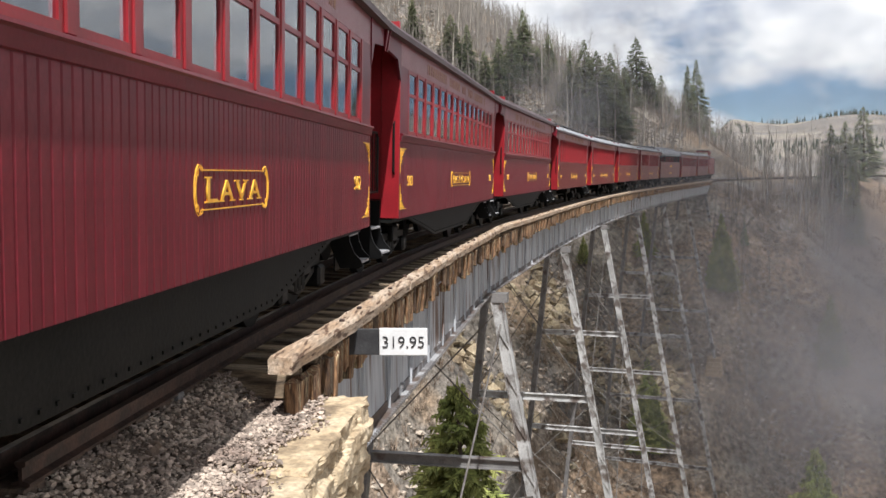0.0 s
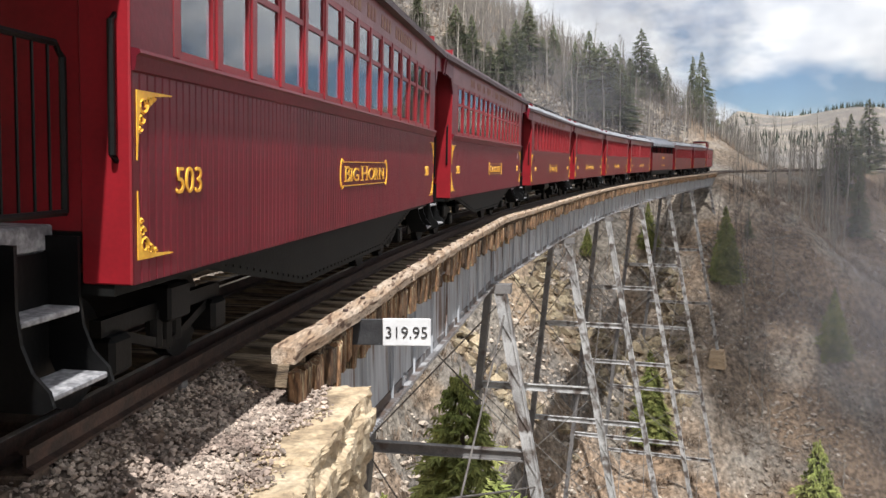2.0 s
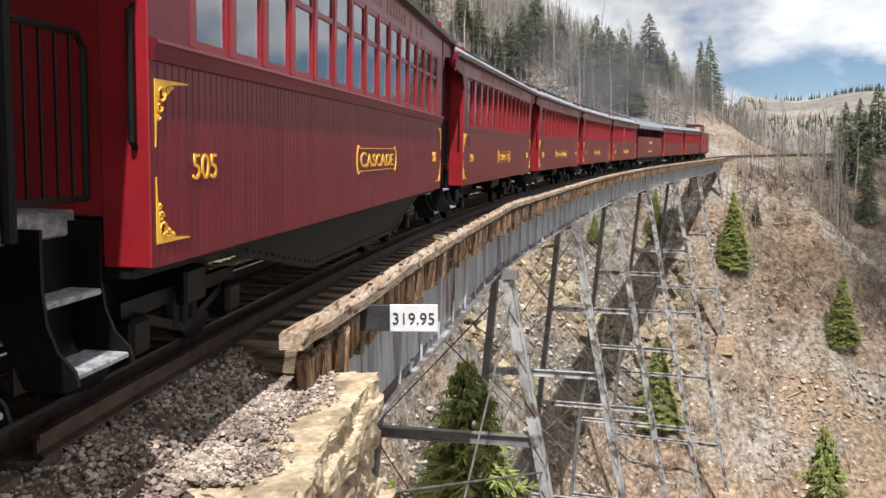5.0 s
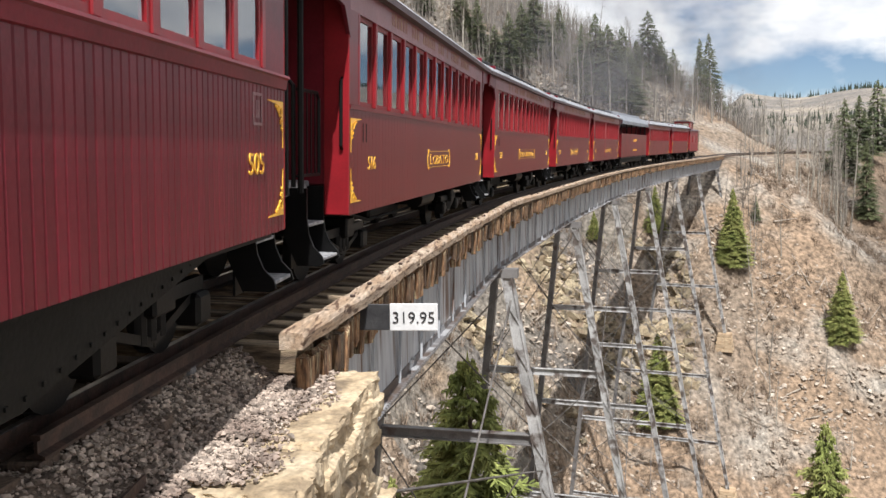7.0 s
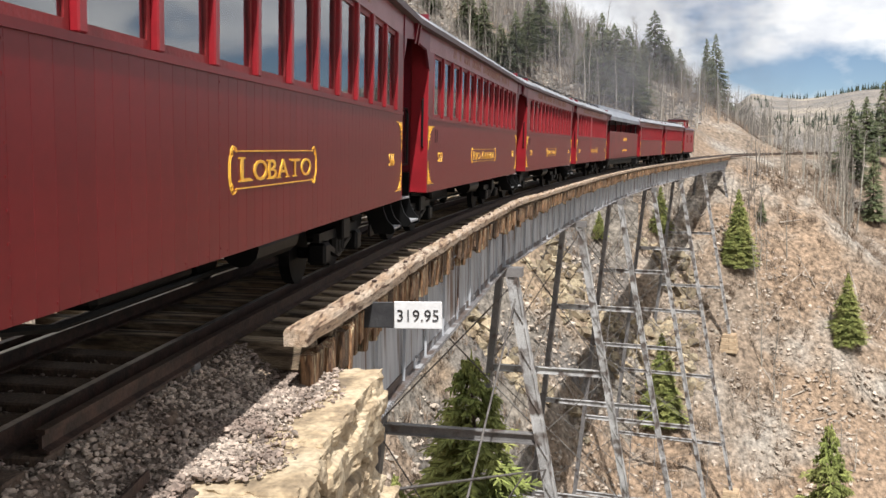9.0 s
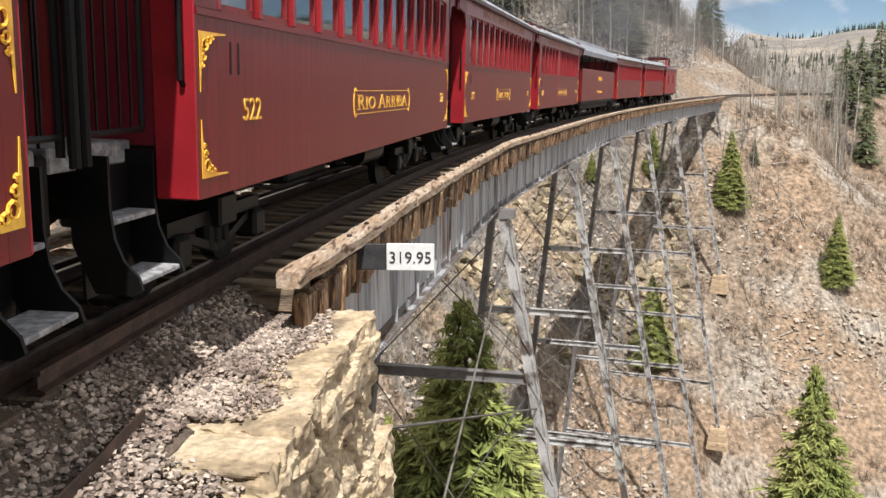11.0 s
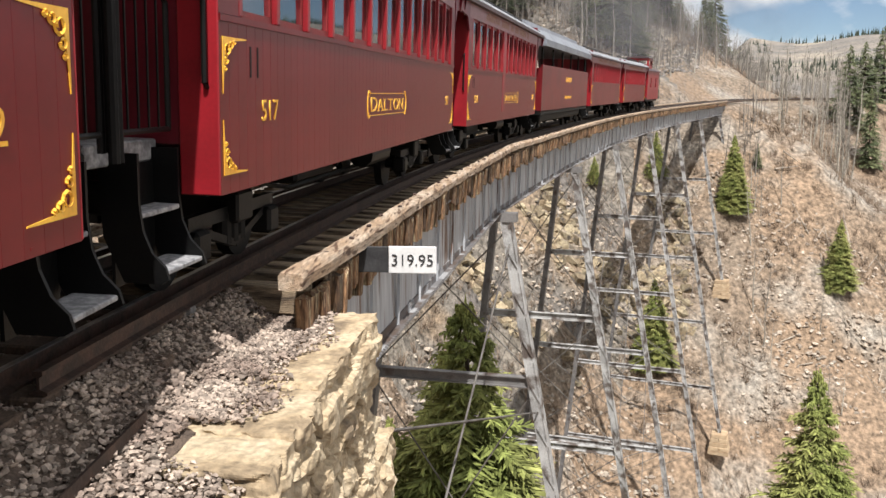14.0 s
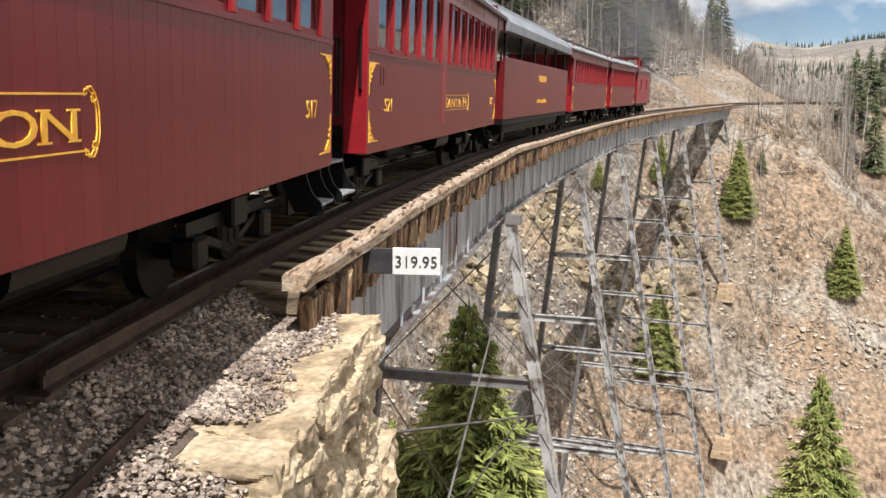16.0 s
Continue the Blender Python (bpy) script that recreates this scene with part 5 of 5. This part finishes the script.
# x, y, height
SPRUCES = (
    (46.2, 168.3, 11.0), (49.7, 174.5, 13.4), (36.1, 167.1, 11.2), (19.6, 124.2, 10.6), (21.4, 124.7, 10.0), (28.7, 153.1, 10.4), (17.4, 149.4, 7.6), (7.4, 124.0, 7.4), (14.3, 137.8, 5.6),
    (11.9, 135.2, 10.0), (5.3, 121.9, 6.2), (32.6, 161.1, 6.6), (39.1, 169.5, 8), (43.0, 176.3, 7.2), (62.1, 141.4, 13.0), (60.3, 129.5, 12.0), (76.9, 161.9, 12.0), (70.1, 154.2, 9.6),
    (32.5, 102.8, 9.2), (31.2, 102.5, 4.6), (37.3, 109.6, 3.2), (43.3, 97.7, 8.1), (41.7, 97.0, 1.7), (27.5, 62.2, 26.6), (0.9, 33.0, 19.0), (-2.3, 32.6, 11.0), (-0.6, 36.0, 15.5), (2.9, 34.5, 14.0),
    (20.6, 88.2, 9.6), (24.2, 107.1, 5.9), (16.1, 103.3, 3.3), (-4.9, 127.4, 5.6), (0.7, 127.0, 6.0), (23.0, 127.5, 8.5), (25.5, 131.0, 9.0), (18.0, 127.0, 8.2), (9.5, 128.0, 7.2), (3.0, 125.0, 6.6),
)
tr = random.Random(21)
for k, (x, y, h) in enumerate(SPRUCES):
    crown, trunk = SPRUCE[k % 2 if math.hypot(x, y) < 115 and gz(x, y) < 0 else 2 + k % 2]
    big = h > 14
    tree = thing("spruce_tree", "tall dense green spruce in the gulch below the bridge" if big else ("small young spruce on the dry slope" if h < 5 else "dark green spruce on the rocky mountainside"), "conifer tree", group="spruces")
    upper = gz(x, y) > 1.0
    h = h * (1.12 if upper else 1.0)
    w = h / 10 * (tr.uniform(0.85, 1.15) if k > 1 else 0.7) * (1.3 if upper else 1.2 if y < 40 else 0.85)
    tree.matrix_world = Matrix.Translation((x, y, gz(x, y))) @ pose(0, 0, 0, 0, -2.0, 0) @ Matrix.Rotation(tr.uniform(0, 6.28), 4, "Z") @ Matrix.Diagonal((w, w, h / 10, 1))
    part("trunk", trunk, None, tree)
    part("crown", crown, None, tree)


def aspen_mesh(seed):
    """A bare aspen 10 m tall."""
    r = random.Random(seed)
    bm = bmesh.new()
    lean = [Vector((r.uniform(-0.05, 0.05) * i, r.uniform(-0.05, 0.05) * i, z)) for i, z in enumerate((-0.5, 2.5, 5, 7.5, 10))]
    tube(bm, lean, [0.1, 0.085, 0.065, 0.04, 0.012], 5)
    trunk = to_mesh("trunk", bm, ASPEN)
    bm = bmesh.new()
    for i in range(30):
        f = r.uniform(0.32, 0.97)
        k = min(int(f * 4), 3)
        p = lean[k].lerp(lean[k + 1], f * 4 - k)
        a, ln = r.uniform(0, 6.28), r.uniform(0.6, 1.6) * (1.2 - f)
        q = p + Vector((math.cos(a) * ln, math.sin(a) * ln, ln * r.uniform(0.5, 1.1)))
        tube(bm, (p, q), [0.02, 0.007], 3)
        for j in range(3):
            b = a + r.uniform(-1, 1)
            p2 = p.lerp(q, r.uniform(0.4, 0.9))
            tube(bm, (p2, p2 + Vector((math.cos(b) * ln * 0.5, math.sin(b) * ln * 0.5, ln * 0.45))), [0.011, 0.005], 3)
    return trunk, to_mesh("crown", bm, TWIG)


ASPENS = [aspen_mesh(40 + k) for k in range(5)]
# bearing, distance and height ranges of the stands, and how many
STANDS = ((19.8, 24.3, 126, 190, 7, 11, 105), (-4, 17.5, 112, 178, 6, 10.5, 120), (16.5, 25, 92, 125, 3.5, 7.5, 22), (17, 20, 130, 190, 6, 9, 30))
ar = random.Random(77)
for b0, b1, r1, r2, h1, h2, count in STANDS:
    for i in range(count):
        b, d = radians(ar.uniform(b0, b1)), ar.uniform(r1, r2)
        x, y = d * math.sin(b), d * math.cos(b)
        i0 = int(np.argmin((LINE_X - x) ** 2 + (LINE_Y - y) ** 2))
        if math.hypot(LINE_X[i0] - x, LINE_Y[i0] - y) < (11 if b < radians(18) and y > 108 else 4.5):
            continue
        h = ar.uniform(h1, h2)
        trunk, crown = ASPENS[i % 5]
        tree = thing("aspen_tree", "bare pale-barked aspen on the mountainside", "bare tree", group="aspens")
        tree.matrix_world = Matrix.Translation((x, y, gz(x, y))) @ pose(0, 0, 0, ar.uniform(-3, 3), ar.uniform(-5, 1), ar.uniform(0, 360)) @ Matrix.Diagonal((h / 10 * 1.25, h / 10 * 1.25, h / 10, 1))
        part("trunk", trunk, None, tree)
        part("crown", crown, None, tree)


# ---- loose rocks, logs, brush and far woods ----
def scatter(count, b0, b1, r1, r2, seed, keep=None):
    r = np.random.RandomState(seed)
    b, d = np.radians(r.uniform(b0, b1, count)), r1 + (r2 - r1) * r.rand(count) ** 0.8
    x, y = d * np.sin(b), d * np.cos(b)
    near = np.array([np.min((LINE_X[::8] - p) ** 2 + (LINE_Y[::8] - q) ** 2) for p, q in zip(x, y)])
    z = ground_z(x, y)
    ok = ((near > 12) & ((near > 150) | (y < 112) | (z < 0))) | (z < -5)
    return np.stack([x, y, z], -1)[ok], d[ok]


pts, d = scatter(24000, -6, 29, 50, 150, 4)
keep = [p for p in pts if noise.noise((p[0] * 0.06, p[1] * 0.06, 0)) > -0.12]
stones("talus_stones", 0, keep, (0.06, 0.45), ROCK, "broken grey-tan rocks scattered over the slope", "rocks", 8)
pts, d = scatter(11000, -8, 15, 100, 170, 6)
keep = [p for p in pts if p[2] > 2 and noise.noise((p[0] * 0.05, p[1] * 0.05, 5)) > -0.3]
stones("scree_stones", 0, keep, (0.15, 0.7), SCREE, "grey scree on the hillside above the track", "rocks", 12)
# outcrops under the far end
pts, d = scatter(4200, -2, 15, 58, 108, 14)
keep = [p for p in pts if noise.noise((p[0] * 0.09, p[1] * 0.09, 9)) > 0.08]
stones("rock_outcrops", 0, keep, (0.25, 1.25), OUTCROP, "broken yellowish rock outcrops in the gulch", "rocks", 15, 0.9)


def logs():
    r = random.Random(5)
    pts, d = scatter(260, 4, 28, 70, 150, 31)
    bm = bmesh.new()
    for p in pts:
        a, ln, w = r.uniform(0, 6.28), r.uniform(0.8, 4.0), r.uniform(0.04, 0.12)
        q = (p[0] + math.cos(a) * ln, p[1] + math.sin(a) * ln)
        tube(bm, ((p[0], p[1], p[2] + 0.1), (q[0], q[1], gz(*q) + 0.15)), [w, w * 0.5], 5)
    tagged(new("fallen_logs", to_mesh("fallen_logs", bm, LOG)), "bleached fallen logs lying on the slope", "logs", kind="stuff")


logs()


def brush():
    """Leafless bushes: fans of thin upright blades."""
    r = np.random.RandomState(3)
    pts, d = scatter(7000, -6, 29, 55, 190, 52)
    vs, fs = [], []
    for p in pts:
        if noise.noise((p[0] * 0.05, p[1] * 0.05, 2)) < -0.15:
            continue
        h = r.uniform(0.5, 2.0)
        for j in range(16):
            a, o = r.uniform(0, 6.28), r.uniform(0, 0.5, 2) - 0.25
            tip = np.array([math.cos(a), math.sin(a), 0]) * h * r.uniform(0.2, 0.75) + np.array([0, 0, h * r.uniform(0.5, 1)])
            side = np.array([-math.sin(a), math.cos(a), 0]) * 0.025
            k = len(vs)
            b = p + np.array([o[0], o[1], -0.05])
            vs.extend([b - side, b + side, b + tip])
            fs.append((k, k + 1, k + 2))
    tagged(new("brush", raw("brush", vs, fs, BRUSH)), "bare grey-brown brush on the slope", "brush", kind="stuff")


brush()


def far_woods():
    """Distant spruces as ragged tiers, and bare stems between them."""
    r = np.random.RandomState(8)
    vs, fs = [], []

    def spruce(x, y, z, h):
        k0 = h * 0.17
        for t in range(7):
            f = t / 7
            w, zz = k0 * (1 - f) * r.uniform(0.75, 1.2), z + h * (0.06 + 0.9 * f)
            k, n = len(vs), 7
            vs.append(np.array([x, y, zz + h * 0.24]))
            for j in range(n):
                a = j / n * 6.28 + r.uniform(-0.3, 0.3)
                ww = w * r.uniform(0.6, 1.25)
                vs.append(np.array([x + math.cos(a) * ww, y + math.sin(a) * ww, zz - r.uniform(0, 0.05) * h]))
            fs.extend([(k, k + 1 + j, k + 1 + (j + 1) % n) for j in range(n)])
    pts, d = scatter(3200, 15, 40, 900, 2300, 61)
    for p in pts:
        if noise.noise((p[0] * 0.004, p[1] * 0.004, 3)) > -0.05:
            spruce(p[0], p[1], p[2] - 0.5, r.uniform(6, 14))
    pts, d = scatter(260, 19, 34, 200, 700, 62)
    for p in pts:
        if noise.noise((p[0] * 0.02, p[1] * 0.02, 3)) > 0.05:
            spruce(p[0], p[1], p[2] - 0.5, r.uniform(8, 15))
    tagged(new("far_spruces", raw("far_spruces", vs, fs, NEEDLE_FAR)), "dark spruces scattered over the distant hills", "far woods", kind="stuff")
    vs, fs = [], []
    for args, n0 in (((6500, 17.5, 34, 160, 460, 64), 1), ((5200, -8, 19, 112, 200, 65), 1)):
        pts, d = scatter(*args)
        for p in pts:
            h, w = r.uniform(3.5, 7.5), 0.05
            lean = r.uniform(-0.5, 0.5, 2)
            for j in range(4):
                a = r.uniform(0, 6.28)
                q = np.array([math.cos(a), math.sin(a), 0])
                z0 = 0 if j == 0 else h * r.uniform(0.35, 0.8)
                tip = np.array([lean[0], lean[1], h]) if j == 0 else np.array([lean[0] * z0 / h, lean[1] * z0 / h, z0]) + q * h * 0.11 + np.array([0, 0, h * 0.2])
                side = np.array([p[1], -p[0], 0]) / np.hypot(p[0], p[1]) * (w if j == 0 else 0.025)
                b = p + np.array([lean[0] * z0 / h, lean[1] * z0 / h, z0])
                k = len(vs)
                back = np.array([p[0], p[1], 0]) / np.hypot(p[0], p[1]) * w
                vs.extend([b - side, b + side, b + back, p + tip])
                fs.extend([(k, k + 1, k + 3), (k + 1, k + 2, k + 3), (k + 2, k, k + 3)])
    tagged(new("far_aspens", raw("far_aspens", vs, fs, TWIG)), "bare grey aspen stems in the far woods", "far woods", kind="stuff")


far_woods()

# signal frame beyond the bridge
frame_post = thing("signal_frame", "weathered timber frame of two posts beside the far track", "signal frame")
x, y, z, a = line(148)
for d in (-1, 1):
    bm = bmesh.new()
    box(bm, (d * 1.0 - 0.09, -0.09, -1.2), (d * 1.0 + 0.09, 0.09, 3.1), 0.01)
    part("post", bm, LOG, frame_post)
bm = bmesh.new()
box(bm, (-1.25, -0.09, 2.75), (1.25, -0.1 + 0.2, 2.95), 0.01)
part("crossbar", bm, LOG, frame_post)
frame_post.matrix_world = Matrix.Translation(at(145, 2.5, -0.2)) @ Matrix.Rotation(-0.3, 4, "Z")

# ---- drifting locomotive smoke, and unseen sheets that shade the slope ----
def smoke_material(name, density):
    SMOKE = bpy.data.materials.new(name)
    SMOKE.use_nodes = True
    sn, sl_ = SMOKE.node_tree.nodes, SMOKE.node_tree.links
    sn.remove(sn["Principled BSDF"])
    s_clear, s_body, s_mix = sn.new("ShaderNodeBsdfTransparent"), sn.new("ShaderNodeBsdfTranslucent"), sn.new("ShaderNodeMixShader")
    s_diff, s_two = sn.new("ShaderNodeBsdfDiffuse"), sn.new("ShaderNodeMixShader")
    s_body.inputs["Color"].default_value = s_diff.inputs["Color"].default_value = (0.21, 0.21, 0.23, 1)
    s_co, s_grad, s_noise, s_ramp, s_mul = sn.new("ShaderNodeTexCoord"), sn.new("ShaderNodeTexGradient"), sn.new("ShaderNodeTexNoise"), sn.new("ShaderNodeMapRange"), sn.new("ShaderNodeMath")
    s_grad.gradient_type = "SPHERICAL"
    s_noise.inputs["Scale"].default_value, s_noise.inputs["Detail"].default_value = 2.4, 4.0
    s_ramp.inputs["From Min"].default_value, s_ramp.inputs["From Max"].default_value, s_ramp.inputs["To Max"].default_value = 0.25, 0.7, density
    s_mul.operation = "MULTIPLY"
    s_two.inputs["Fac"].default_value = 0.5
    sl_.new(s_co.outputs["Object"], s_grad.inputs["Vector"])
    sl_.new(s_co.outputs["Object"], s_noise.inputs["Vector"])
    sl_.new(s_noise.outputs["Fac"], s_ramp.inputs["Value"])
    sl_.new(s_grad.outputs["Fac"], s_mul.inputs[0])
    sl_.new(s_ramp.outputs["Result"], s_mul.inputs[1])
    sl_.new(s_mul.outputs["Value"], s_mix.inputs["Fac"])
    sl_.new(s_clear.outputs["BSDF"], s_mix.inputs[1])
    sl_.new(s_diff.outputs["BSDF"], s_two.inputs[1])
    sl_.new(s_body.outputs["BSDF"], s_two.inputs[2])
    sl_.new(s_two.outputs["Shader"], s_mix.inputs[2])
    sl_.new(s_mix.outputs["Shader"], sn["Material Output"].inputs["Surface"])
    return SMOKE


THIN, DENSE = smoke_material("thin_coal_smoke", 0.75), smoke_material("overhead_shade_smoke", 2.4)


def puff_mesh(seed, mat):
    """A thin billowing sheet of smoke of unit radius."""
    n, vs, fs = 18, [], []
    for i in range(n + 1):
        for j in range(n + 1):
            x, y = i / n * 2 - 1, j / n * 2 - 1
            vs.append((x, 0.16 * noise.noise((x * 1.4 + seed, y * 1.4, seed)), y))
    for i in range(n):
        for j in range(n):
            a = i * (n + 1) + j
            fs.append((a, a + 1, a + n + 2, a + n + 1))
    return raw("smoke_sheet", vs, fs, mat, True)


PUFFS = []
pr = random.Random(15)
PUFF = [[puff_mesh(k * 2.3, m) for k in range(4)] for m in (THIN, DENSE)]
# low veils over the gulch: bearing, distance, height, radius; then dense unseen sheets overhead, added to shade the
# slope
VEILS = ((28, 42, -6, 15), (25, 78, -10, 26), (29, 60, -2, 22), (10, 100, 14, 19))
for b, d, z, rad in VEILS:
    PUFFS.append((Vector((d * math.sin(radians(b)), d * math.cos(radians(b)), z)), rad, 0, (0.35, 0.3, 0.1) if b < 15 else (1.5 + d * 0.05, 0.8, 0.5)))
for x, y, rad in ((26, 42, 34), (52, 36, 36), (38, 72, 36), (70, 66, 38), (58, 100, 36), (88, 40, 36)):
    PUFFS.append((Vector((x, y, pr.uniform(48, 62))), rad, 90, (8.5, 3.0, 1.0)))
SMOKE_PUFFS = []
for k, (p, rad, tilt, drift) in enumerate(PUFFS):
    ob = new("smoke_puff", PUFF[1 if tilt else 0][k % 4])
    tagged(ob, "thin grey coal smoke over the gulch, with unseen sheets added overhead for shade", "smoke", group="smoke puffs")
    yaw = -math.degrees(math.atan2(p.x, p.y)) if not tilt else pr.uniform(0, 360)
    ob.scale = (rad, rad, rad)
    ob.location = p
    SMOKE_PUFFS.append((ob, p, pose(0, 0, 0, tilt, 0, yaw), Vector(drift)))


def motions():
    """The train rolls along the track; the rearmost car is the caboose."""
    for car, front, rear in CARS:
        mid, reach = (front + rear) / 2, (rear - front) / 2 - 1.35
        rows = []
        for i in range(33):
            t = i * 0.5
            s = mid - run(t)
            rows.append((t, pose_on(s - reach, s + reach)))
        walk(car, rows)
    for ob, p, turn, drift in SMOKE_PUFFS:
        walk(ob, [(t, Matrix.Translation(p + drift * t) @ turn) for t in (0, 4, 8, 12, 16)])


motions()
